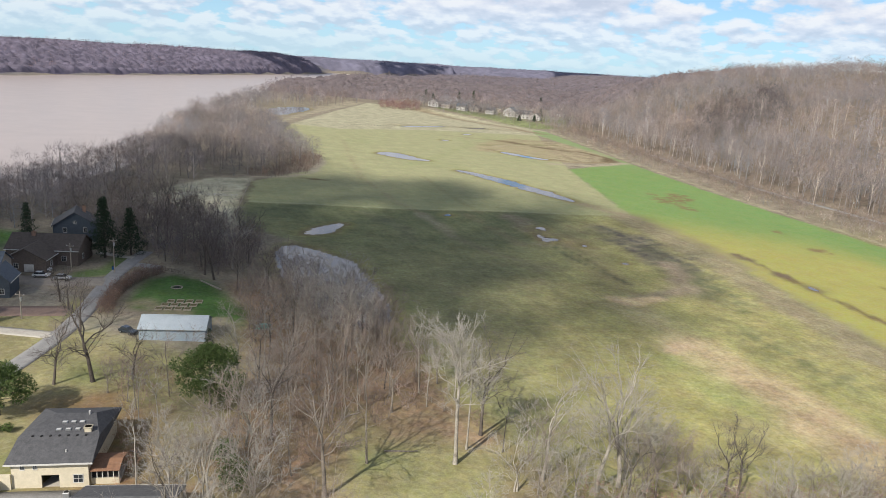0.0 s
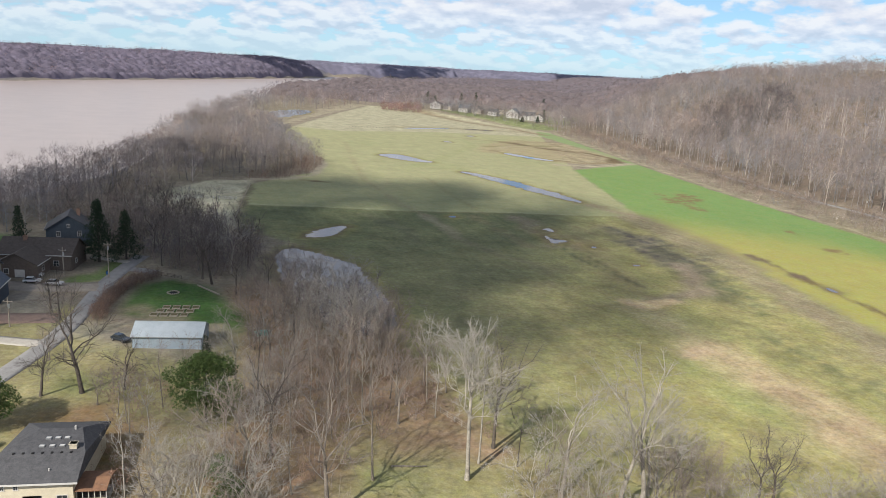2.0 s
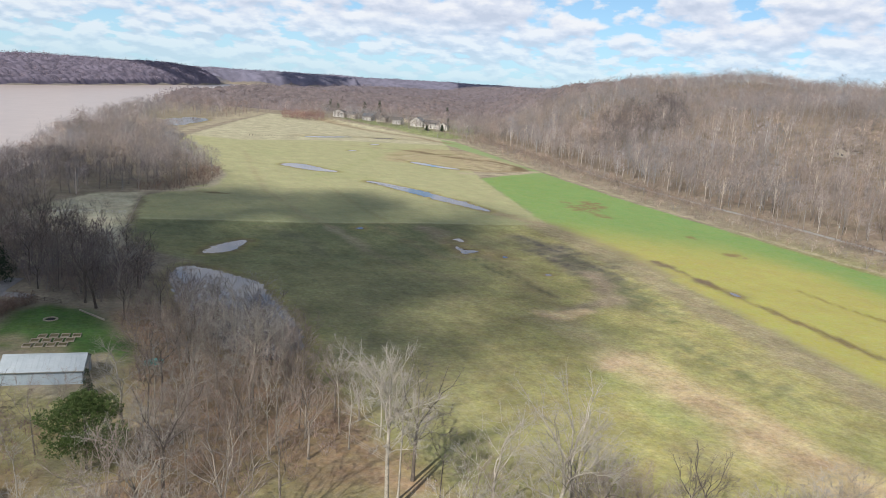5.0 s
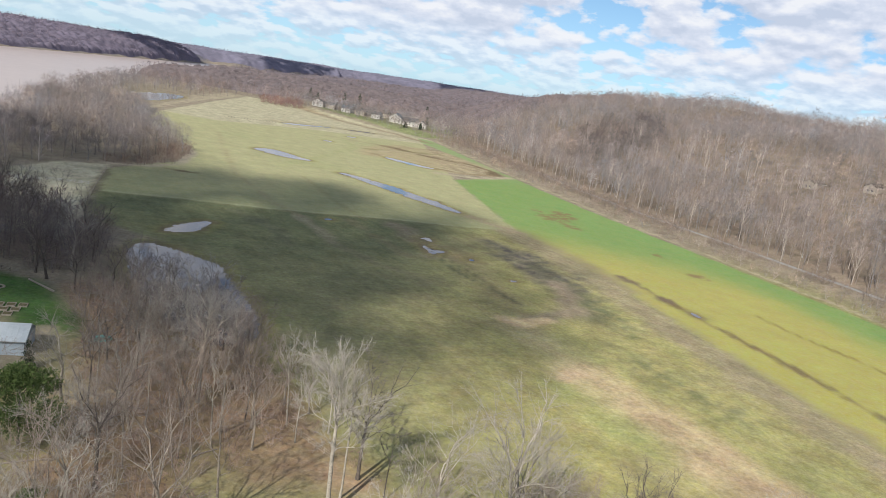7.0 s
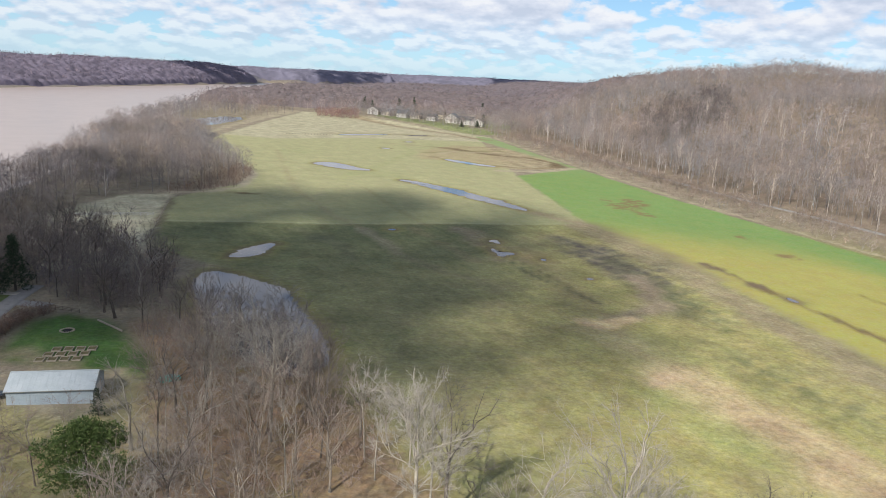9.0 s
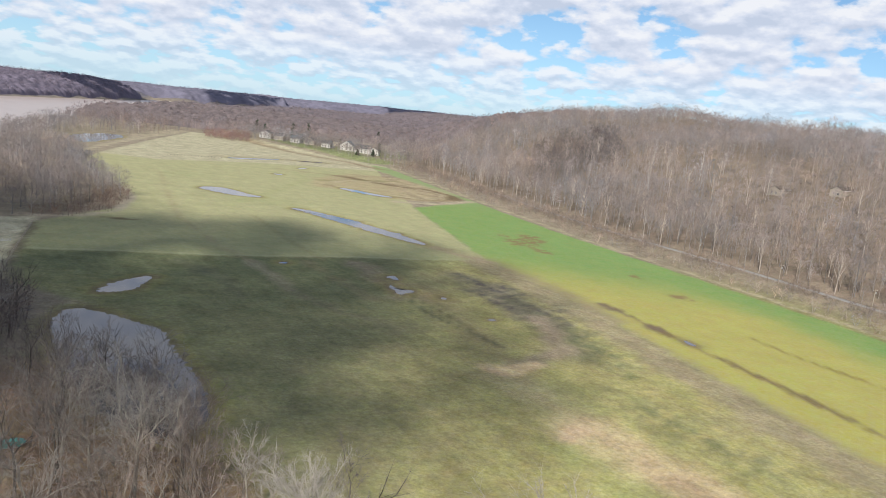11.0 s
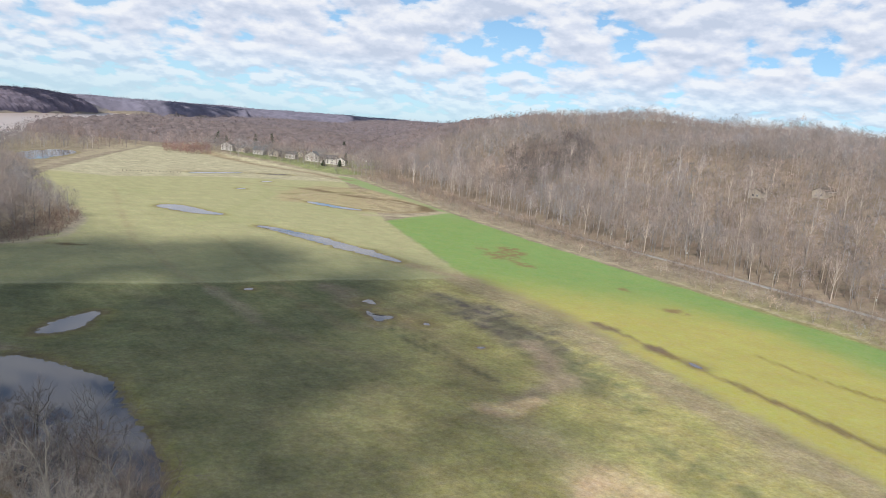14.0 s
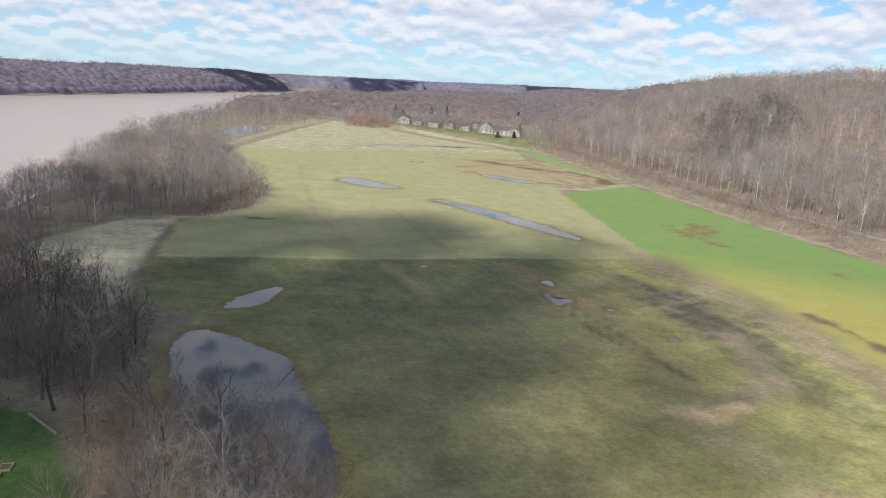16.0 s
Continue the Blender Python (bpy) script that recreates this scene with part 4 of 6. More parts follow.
T_TALL = [stick_template(700 + k, 0.05, 21 + k % 3 * 2, 0.30, 4.6 + k % 2, 14, 12, 0.42) for k in range(4)]
woods("hill_sycamores", scatter(along(33, 150), 27, 46), T_TALL, "tall pale-limbed sycamores standing out of the hillside wood", lambda r, p: wood_tint(r, p) * 0.25 + np.array((1.25, 1.20, 1.12)), 0.85, 1.2, 47)
brush = scatter(along(1.5, 28), 4.7, 14)
brush = brush[wave(brush[:, 0], brush[:, 1], 14, 2.0) > -0.55]
woods("roadside_brush", brush, T_BUSH, "tangled brown brush between field and road", lambda r, p: wood_tint(r, p) * (1.1, 1.0, 0.88), 0.6, 1.5, 5, "brush")

hedge = scatter(along(17, 28), 3.5, 44)
hedge = hedge[(wave(hedge[:, 0], hedge[:, 1], 20, 6.0) > -0.25) | (hedge[:, 1] > 430)]
woods("road_hedge", hedge, T_BUSH, "tall unkempt brown hedge along the hill road", lambda r, p: wood_tint(r, p) * (0.95, 0.86, 0.76), 1.0, 1.8, 45, "hedge")

# the belt between the upper field and the river
BELT = [(-128, 330), (-121, 352), (-112, 381), (-97, 392), (-84, 400), (-76, 415), (-75, 470), (-100, 535), (-134, 606), (-142, 690), (-230, 700), (-232, 660), (-196, 510), (-180, 400), (-184, 330)]
woods("river_belt_wood", scatter(BELT, 9.6, 15), T_OPEN, "round-crowned bare riverbank trees beside the upper field", wood_tint, 0.7, 1.12, 6)
woods("river_belt_brush", scatter([(-97, 386), (-80, 396), (-70, 415), (-70, 470), (-84, 500), (-90, 470), (-90, 420), (-100, 400)], 3.4, 16), T_BUSH, "brown brush at the edge of the riverbank wood", lambda r, p: wood_tint(r, p) * (0.85, 0.70, 0.62), 0.6, 1.4, 7, "brush")
RIVERSIDE = [(-134, 318), (-134, 250), (-176, 250), (-176, 200), (-128, 195), (-130, 150), (-208, 150), (-190, 330), (-140, 330)]
woods("riverside_wood", scatter(RIVERSIDE, 7.2, 17), T_OPEN, "bare trees on the riverbank behind the houses", wood_tint, 0.65, 1.0, 8)

# the flat woods, the village trees and the far bluffs
FLAT = [(-255, 960), (-135, 930), (-106, 1075), (-60, 1075), (-30, 1110), (50, 1090), (150, 1060), (220, 860), (128, 835), (150, 1000), (700, 1000), (900, 1500), (1000, 2900), (1500, 3550), (320, 3560), (80, 3270), (10, 2860), (-110, 2300), (-235, 1800), (-300, 1430)]
flat_near = scatter(FLAT, 12.5, 18)
flat_near = flat_near[flat_near[:, 1] < 1250]
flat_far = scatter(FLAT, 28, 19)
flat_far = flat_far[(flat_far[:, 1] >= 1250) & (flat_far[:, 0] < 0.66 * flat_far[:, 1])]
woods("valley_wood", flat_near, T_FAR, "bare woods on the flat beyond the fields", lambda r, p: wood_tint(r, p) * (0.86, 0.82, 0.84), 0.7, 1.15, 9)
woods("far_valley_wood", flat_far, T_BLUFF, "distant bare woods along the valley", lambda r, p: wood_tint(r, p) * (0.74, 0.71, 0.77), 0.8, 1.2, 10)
# Sheet tones lowered: the shade among bare twigs is put into their colour.
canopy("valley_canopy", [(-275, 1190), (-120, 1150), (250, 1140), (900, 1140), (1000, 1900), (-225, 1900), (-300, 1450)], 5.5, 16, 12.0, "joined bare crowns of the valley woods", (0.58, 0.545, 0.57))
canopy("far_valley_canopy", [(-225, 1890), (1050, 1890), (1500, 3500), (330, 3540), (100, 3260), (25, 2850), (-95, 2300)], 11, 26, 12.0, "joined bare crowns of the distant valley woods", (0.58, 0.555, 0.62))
woods("hill_shoulder_wood", scatter([(219, 829), (427, 869), (827, 949), (760, 1010), (700, 1000), (150, 1000), (131, 842)], 9.2, 51), T_CREST, "bare hardwoods on the shoulder of the hill", wood_tint, 0.75, 1.25, 52)
woods("inlet_trees", scatter([(-240, 740), (-232, 700), (-180, 705), (-176, 760), (-196, 800), (-196, 880), (-182, 930), (-140, 925), (-140, 960), (-255, 960)], 9, 20), T_MID, "bare trees round the small inlet", wood_tint, 0.7, 1.1, 11)
woods("village_trees", scatter([(-60, 1045), (0, 1000), (60, 935), (110, 890), (135, 860), (150, 1000), (60, 1080), (-30, 1100)], 8.5, 21), T_MID, "bare trees among the village houses", wood_tint, 0.5, 1.0, 12)
woods("bank_trees", scatter([(-28, 1018), (6, 968), (50, 922), (100, 876), (128, 850), (134, 868), (104, 905), (60, 955), (20, 1000), (-20, 1035)], 7.2, 24), T_MID, "small bare trees on the grassy village bank", lambda r, p: wood_tint(r, p) * (0.85, 0.83, 0.82), 0.35, 0.9, 25)
woods("red_thicket", scatter([(-82, 1010), (-50, 985), (-22, 1000), (-30, 1050), (-70, 1055)], 5, 23), T_BUSH, "reddish thicket at the end of the straw field", lambda r, p: wood_tint(r, p) * (0.95, 0.66, 0.62), 1.6, 2.6, 14, "thicket")
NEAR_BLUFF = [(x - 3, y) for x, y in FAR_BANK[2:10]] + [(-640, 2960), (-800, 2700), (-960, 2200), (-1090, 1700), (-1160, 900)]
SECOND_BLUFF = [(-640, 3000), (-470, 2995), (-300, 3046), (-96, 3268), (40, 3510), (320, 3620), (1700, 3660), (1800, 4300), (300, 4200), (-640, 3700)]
# Tones painted darker for shade among twigs, bluer for distant haze.
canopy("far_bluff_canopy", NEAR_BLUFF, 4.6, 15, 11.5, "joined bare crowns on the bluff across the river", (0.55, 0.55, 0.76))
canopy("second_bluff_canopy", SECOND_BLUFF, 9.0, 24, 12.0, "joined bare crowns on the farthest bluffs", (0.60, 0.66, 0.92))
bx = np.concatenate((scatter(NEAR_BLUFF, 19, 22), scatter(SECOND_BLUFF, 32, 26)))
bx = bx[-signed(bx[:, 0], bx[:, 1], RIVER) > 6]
# Tint turns bluer past the near bluff: distance haze put into the colour.
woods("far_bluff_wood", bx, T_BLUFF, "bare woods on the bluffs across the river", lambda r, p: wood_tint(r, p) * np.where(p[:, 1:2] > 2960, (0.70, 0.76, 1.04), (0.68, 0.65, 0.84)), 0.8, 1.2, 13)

# ---------------------------------------------------------------- the near wood
TREE_KINDS = {}


def tree_kind(key, *args, **shape):
    TREE_KINDS[key] = (args, shape, [])


tree_kind("sycamore", M_BARK_PALE, M_TWIG_PALE, "tall pale sycamore with bare white limbs", height=28, radius=0.40, crown_from=0.36, reach=0.24, limbs=11, forks=4, twigs=48)
tree_kind("sycamore_wide", M_BARK_PALE, M_TWIG_PALE, "bare white-limbed sycamore with crooked spreading limbs", height=22, radius=0.36, crown_from=0.22, reach=0.30, limbs=7, forks=4, twigs=22, upright=0.6, crook=0.09)
tree_kind("pale_sapling", M_BARK_PALE, M_TWIG_PALE, "slender pale bare tree", height=20, radius=0.19, crown_from=0.40, reach=0.16, limbs=5, forks=3, twigs=20)
tree_kind("maple", M_BARK_GREY, M_TWIG_TAN, "bare grey-barked maple with a haze of tan twigs", height=19, radius=0.30, crown_from=0.20, reach=0.34, limbs=8, forks=4, twigs=15)
tree_kind("maple_forked", M_BARK_GREY, M_TWIG_TAN, "bare maple with several stems and fine tan twigs", height=16, radius=0.26, crown_from=0.12, reach=0.34, limbs=9, forks=4, twigs=12, stems=3)
tree_kind("slim_maple", M_BARK_GREY, M_TWIG_TAN, "slim bare tree with upright tan twigs", height=17, radius=0.17, crown_from=0.30, reach=0.20, limbs=6, forks=3, twigs=20, upright=0.8)
tree_kind("walnut", M_BARK_DARK, M_TWIG_DARK, "dark-barked bare tree with spreading limbs", height=20, radius=0.32, crown_from=0.26, reach=0.36, limbs=7, forks=4, twigs=14, crook=0.07)
tree_kind("dark_sapling", M_BARK_DARK, M_TWIG_DARK, "slender dark bare tree", height=18, radius=0.17, crown_from=0.36, reach=0.18, limbs=5, forks=3, twigs=22)
tree_kind("low_tree", M_BARK_PALE, M_TWIG_PALE, "low bushy bare tree with a dense pale crown", height=13, radius=0.24, crown_from=0.06, reach=0.48, limbs=8, forks=4, twigs=17, crook=0.12, stems=2)
tree_kind("yard_tree", M_BARK_DARK, M_TWIG_DARK, "dark bare yard tree on the dry lawn", height=15, radius=0.32, crown_from=0.20, reach=0.42, limbs=7, forks=4, twigs=9, crook=0.1)


def plant(key, x, y, height, turn, lean=0.0):
    args, shape, made = TREE_KINDS[key]
    s = height / shape["height"]
    m = Matrix.LocRotScale((x, y, land_at(x, y)), Euler((lean, lean * 0.5, turn)), (s, s, s))
    if not made:
        made.append(tree_thing(key.split("_")[0] + "_tree" if "tree" not in key else key, 900 + len(key) * 13, args[0], args[1], args[2], twig_r=0.0120, **shape))
        made[0].matrix_basis = m
        return
    ob = copy_thing(made[0], Matrix())
    ob.matrix_basis = m


KNOWN_TREES = (
    ("sycamore", 7.6, 117.3, 28.2, 0.3), ("pale_sapling", 9.7, 122.5, 23, 1.2), ("walnut", 12.6, 128.1, 21, 0.5), ("dark_sapling", 14.9, 145.5, 17, 2.0),
    ("sycamore_wide", 31.3, 111.6, 24, 0.8), ("sycamore_wide", 22.5, 113.9, 20, 2.9), ("low_tree", 17.3, 109.8, 13.5, 1.0), ("maple", -5.5, 142.1, 18, 3.0),
    ("slim_maple", -7.6, 115.3, 24, 0.0), ("maple", -13.2, 104.4, 25, 1.5), ("yard_tree", -71.5, 136.1, 14.5, 0.4), ("yard_tree", -64.9, 138.5, 22, 2.2),
    ("slim_maple", -48.3, 134.9, 15, 0.2), ("walnut", -25.2, 120.5, 20, 1.1), ("pale_sapling", 2.2, 138.2, 15, 0.2), ("dark_sapling", 16.4, 122.4, 13, 0.7),
    ("pale_sapling", -42.5, 103.9, 16, 1.9), ("low_tree", -37.8, 105.3, 13, 2.6), ("low_tree", -23, 98, 14, 0.5), ("sycamore_wide", -29, 97, 16, 4.0),
    ("low_tree", 24, 104, 13, 3.3), ("maple_forked", 38, 108, 15, 0.9), ("walnut", 35, 106, 16, 4.4), ("low_tree", 44, 100, 13, 5.0), ("maple_forked", 50, 97, 12, 1.7),
    ("walnut", 55.5, 112.5, 15, 2.4), ("low_tree", 66, 99, 12, 0.2), ("sycamore_wide", 68, 105.7, 13, 1.0), ("maple_forked", 73.5, 107.2, 13, 3.6), ("low_tree", 57, 98, 12, 4.6),
    ("low_tree", 43, 121, 12, 0.6), ("maple_forked", 45.4, 114, 13, 1.1), ("walnut", 53.6, 113, 13.5, 3.1), ("sycamore_wide", 60, 101.5, 13, 5.2), ("low_tree", 27, 108, 13, 1.4), ("maple_forked", 21, 120, 13, 0.4), ("low_tree", 12, 97, 11, 2.2), ("sycamore_wide", 37, 116, 18, 3.7), ("low_tree", 33, 102, 12, 0.8),
    ("sycamore_wide", -38, 146, 18, 0.6), ("yard_tree", -58, 141, 13, 5.1), ("slim_maple", -52, 128, 13, 0.1), ("pale_sapling", -45, 120, 14, 3.9), ("pale_sapling", -50, 124, 12, 0.9), ("slim_maple", -55, 131, 12, 2.9), ("maple_forked", -60, 134, 8, 1.9), ("slim_maple", -46, 141, 13, 4.4), ("low_tree", -41, 110, 11, 0.3), ("sycamore_wide", -34, 101, 14, 1.0),
    ("sycamore_wide", -22, 178, 20, 5.5), ("sycamore_wide", -31, 172, 18, 2.1), ("sycamore", -16, 150, 24, 4.0),
    ("yard_tree", -88, 176, 13, 1.3), ("yard_tree", -93, 182, 12, 4.1), ("maple_forked", -78, 152, 9, 2.0), ("yard_tree", -79, 163, 14, 0.9),
    ("walnut", -53, 202, 15, 0.9), ("yard_tree", -62, 210, 18, 3.1), ("walnut", -66, 214, 17, 2.2), ("sycamore_wide", -60, 222, 20, 1.1),
)
KNOWN_TREES += (
    ("sycamore_wide", 35.5, 113.4, 25, 4.1), ("maple_forked", 46, 111.5, 12, 0.7), ("low_tree", 50, 110, 11, 2.9), ("sycamore_wide", 64, 112, 11, 0.3), ("maple_forked", 68.5, 113, 10, 5.4),
    ("low_tree", 73, 112.5, 11, 1.2), ("low_tree", 79, 114.5, 12, 3.0), ("maple_forked", 83, 115, 12, 0.2), ("maple", 41, 110.5, 14, 1.9), ("low_tree", 60, 110, 10, 4.0),
)
for row in KNOWN_TREES:
    plant(*row)

rng = random.Random(5)
FILL = (("maple", 4), ("maple_forked", 4), ("slim_maple", 5), ("walnut", 2), ("dark_sapling", 3), ("pale_sapling", 2), ("low_tree", 2), ("sycamore_wide", 1))
CHOICES = [k for k, n in FILL for _ in range(n)]
GLADE = [(-19, 110), (-22, 92), (4, 84), (18, 92), (20, 118), (8, 136), (-2, 134), (-10, 120)]
placed = [(r[1], r[2]) for r in KNOWN_TREES]
for x, y in scatter(WOODS_NEAR, 7.0, 31):
    if inside(np.array([x]), np.array([y]), GLADE)[0] or (-48 < x < -33 and 110 < y < 131) or min(math.hypot(x - a, y - b) for a, b in placed) < 3.0:
        continue
    key = rng.choice(CHOICES)
    plant(key, x, y, rng.uniform(12, 20) * (0.85 if y > 190 else 1.15 if 138 < y < 168 and x < -8 else 1), rng.uniform(0, 6.28), rng.uniform(-0.06, 0.06))
LANE_CHOICES = ["walnut"] * 3 + ["dark_sapling"] * 3 + ["maple"] * 2 + ["maple_forked", "sycamore_wide", "slim_maple"]
for x, y in scatter(WOODS_LANE, 6.6, 32):
    if min(math.hypot(x - a, y - b) for a, b in placed) < 3.0:
        continue
    plant(rng.choice(LANE_CHOICES), x, y, rng.uniform(11, 18), rng.uniform(0, 6.28), rng.uniform(-0.05, 0.05))
floor = scatter(WOODS_NEAR, 3.6, 33)
floor = floor[~inside(floor[:, 0], floor[:, 1], GLADE) & (floor[:, 1] > 112)]
woods("wood_floor_brush", floor, T_BUSH, "thin bare saplings and brush on the wood floor", lambda r, p: wood_tint(r, p) * (1.05, 0.88, 0.78), 0.5, 1.5, 34, "brush")
woods("lane_brush", scatter(WOODS_LANE, 3.6, 35), T_BUSH, "brown brush under the trees by the lane", lambda r, p: wood_tint(r, p) * (0.95, 0.85, 0.80), 0.8, 2.4, 36, "brush")
woods("field_edge_brush", scatter([(26, 102), (40, 104), (62, 105), (86, 108), (88, 115), (62, 112), (42, 111), (28, 109)], 2.3, 55), T_BUSH, "reddish brush along the edge of the field", lambda r, p: wood_tint(r, p) * (1.10, 0.84, 0.76), 0.6, 1.3, 56, "brush")
hedge_line = [(-79, 176), (-81.5, 184), (-83, 195), (-82, 207), (-79, 213)]
woods("brown_hedge", scatter([(x - 1.6, y) for x, y in hedge_line] + [(x + 1.8, y) for x, y in hedge_line[::-1]], 0.8, 37), T_BUSH, "dense brown leafless hedge beside the lane", lambda r, p: wood_tint(r, p) * (0.85, 0.66, 0.54), 0.5, 0.85, 38, "hedge")
woods("plum_brush", scatter([(-66, 146), (-60, 150), (-48, 140), (-44, 126), (-50, 122), (-60, 134)], 2.6, 41), T_BUSH, "thin purplish brush on the dry lawn", lambda r, p: wood_tint(r, p) * (0.95, 0.78, 0.78), 0.4, 0.9, 42, "brush")
woods("yard_brush", scatter([(-60, 126), (-52, 122), (-44, 112), (-42, 100), (-47, 104), (-56, 116)], 2.0, 39), T_BUSH, "rusty brown brush behind the cream house", lambda r, p: wood_tint(r, p) * (1.2, 0.85, 0.66), 0.3, 0.7, 40, "brush")


# ---------------------------------------------------------------- evergreens
def leaf_cloud(centres, sizes, count, leaf, seed, squash=0.8):
    """Many small leaf blades spread through lumps."""
    r = np.random.RandomState(seed)
    cs, out = np.asarray(centres, float), []
    per = np.maximum(1, (np.asarray(sizes) ** 2 / np.sum(np.asarray(sizes) ** 2) * count).astype(int))
    for c, s, n in zip(cs, sizes, per):
        d = r.normal(0, 1, (n, 3))
        d /= np.linalg.norm(d, axis=1, keepdims=True)
        p = c + d * (s * r.uniform(0.55, 1.08, (n, 1))) * (1, 1, squash)
        a = d + r.normal(0, 0.7, (n, 3))
        a /= np.linalg.norm(a, axis=1, keepdims=True)
        b = np.cross(a, r.normal(0, 1, (n, 3)))
        b /= np.linalg.norm(b, axis=1, keepdims=True)
        l, w = leaf * r.uniform(0.6, 1.3, (n, 1)), leaf * 0.38
        out.append(np.stack((p - b * w, p + a * l * 0.4, p + b * w, p + a * l), 1))
    v = np.concatenate(out).reshape(-1, 3)
    i = np.arange(len(v)).reshape(-1, 4)
    return v, np.concatenate((i[:, [0, 1, 3]], i[:, [1, 2, 3]]))


def evergreen(name, x, y, height, radius, seed, mat, label, cone=False, count=4200, leaf=0.5):
    r = random.Random(seed)
    top = empty(name, pose(x, y, land_at(x, y)), label, "evergreen tree")
    part("trunk", tube(bmesh.new(), (0, 0, -0.4), (0, 0, height * 0.9), height * 0.022, 0.04), M_BARK_DARK, top)
    limbs, centres, sizes = bmesh.new(), [], []
    n = 46 if cone else 34
    for k in range(n):
        f = (k + 0.5) / n
        az = k * 2.4 + r.uniform(-0.4, 0.4)
        z = height * (0.1 + 0.86 * f) if cone else height * (0.22 + 0.7 * f)
        out = radius * (1.02 - f) * r.uniform(0.7, 1.1) if cone else radius * math.sin(math.pi * min(1, 0.22 + 0.74 * f)) * r.uniform(0.45, 1.0)
        tip = (math.cos(az) * out, math.sin(az) * out, z + (-0.12 * out if cone else 0.25 * out))
        tube(limbs, (0, 0, z - 0.2), tip, 0.06, 0.02, 4)
        centres.append(tip), sizes.append(radius * (0.26 - 0.12 * f if cone else r.uniform(0.24, 0.36)))
        if cone:
            centres.append((tip[0] * 0.55, tip[1] * 0.55, z)), sizes.append(radius * 0.2)
    part("branches", limbs, M_BARK_DARK, top)
    v, t = leaf_cloud(centres, sizes, count, leaf, seed, 0.6)
    part("crown", mesh_of("crown", v, None, t, mat), None, top)
    return top


evergreen("pine_tree", -39.0, 130.5, 13.0, 6.0, 1, M_NEEDLE, "rounded green pine among bare trees", count=9000)
evergreen("holly_tree", -74.2, 122.5, 9.5, 5.2, 2, M_NEEDLE, "broad dark evergreen on the dry lawn", count=7000)
evergreen("spruce_tree", -100, 224, 19.5, 5.4, 3, M_SPRUCE, "tall dark spruce beside the grey-blue house", True, 7000)
evergreen("spruce_tree", -94, 229, 15.5, 4.8, 4, M_SPRUCE, "dark spruce at the end of the lane", True)
evergreen("spruce_tree", -128, 232, 14, 3.4, 5, M_SPRUCE, "dark spruce behind the brown-roofed house", True, 2600)
evergreen("yew_bush", -72.0, 116.6, 1.7, 1.3, 6, M_NEEDLE, "clipped green shrub on the dry lawn", count=700, leaf=0.3)
evergreen("yew_bush", -69.6, 116.9, 1.4, 1.0, 7, M_NEEDLE, "small clipped green shrub on the dry lawn", count=500, leaf=0.3)
evergreen("cedar_tree", -47.5, 158, 5.5, 1.5, 8, M_SPRUCE, "small dark cedar at the corner of the barn", True, 900, 0.35)
evergreen("cedar_tree", -100.5, 165.5, 4.6, 1.4, 9, M_SPRUCE, "small dark cedar beside the street", True, 800, 0.35)
evergreen("holly_tree", -27, 104, 5.0, 3.2, 10, M_NEEDLE, "low green holly under bare trees", count=1400)
evergreen("holly_tree", -31, 112, 4.2, 2.6, 11, M_NEEDLE, "low green holly in the wood", count=1100)
for k, (x, y, h, rad) in enumerate(((30, 1120, 19, 5), (52, 1135, 21, 5.5), (-8, 1090, 15, 4), (135, 985, 12, 3.5), (118, 912, 8, 2.6), (99, 905, 6, 2.2), (-20, 1150, 17, 4.5), (160, 1180, 17, 5))):
    evergreen("far_pine_tree", x, y, h, rad, 20 + k, M_SPRUCE, "dark evergreen behind the village houses", True, 420, 1.5)

# ---------------------------------------------------------------- lanes
def strip_mesh(line, width, lift=0.05, step=2.0, thick=0.12):
    """A paved strip with thickness, draped over the ground."""
    pts = []
    for (x0, y0), (x1, y1) in zip(line, line[1:]):
        n = max(1, int(math.hypot(x1 - x0, y1 - y0) / step))
        pts += [(x0 + (x1 - x0) * k / n, y0 + (y1 - y0) * k / n) for k in range(n)]
    pts = np.array(pts + [line[-1]])
    for _ in range(3):
        pts[1:-1] = (pts[:-2] + 2 * pts[1:-1] + pts[2:]) / 4
    d = np.gradient(pts, axis=0)
    d /= np.linalg.norm(d, axis=1, keepdims=True)
    nrm = np.stack((-d[:, 1], d[:, 0]), 1)
    across = np.linspace(-0.5, 0.5, 5)
    xy = pts[:, None, :] + nrm[:, None, :] * (across[None, :, None] * width)
    z = land(xy[..., 0].ravel(), xy[..., 1].ravel()).reshape(xy.shape[:2])
    z = np.maximum(z, z.mean(1, keepdims=True)) + lift
    verts = np.concatenate((xy, z[..., None]), 2).reshape(-1, 3)
    ids = np.arange(len(pts) * 5).reshape(len(pts), 5)
    top = np.stack((ids[:-1, 1:], ids[:-1, :-1], ids[1:, :-1], ids[1:, 1:]), -1).reshape(-1, 4)
    skirt = []
    low = verts[np.concatenate((ids[:, 0], ids[:, -1]))] - (0, 0, thick + lift)
    base, n = len(verts), len(pts)
    for k in range(n - 1):
        skirt.append((ids[k, 0], base + k, base + k + 1, ids[k + 1, 0]))
        skirt.append((ids[k + 1, -1], base + n + k + 1, base + n + k, ids[k, -1]))
    return mesh_of("strip", np.concatenate((verts, low)), np.concatenate((top, np.array(skirt))), None)


def lane(name, line, width, mat, label):
    me = strip_mesh(line, width)
    me.materials.append(mat)
    tagged(new(name, me), label, "road", kind="structure")


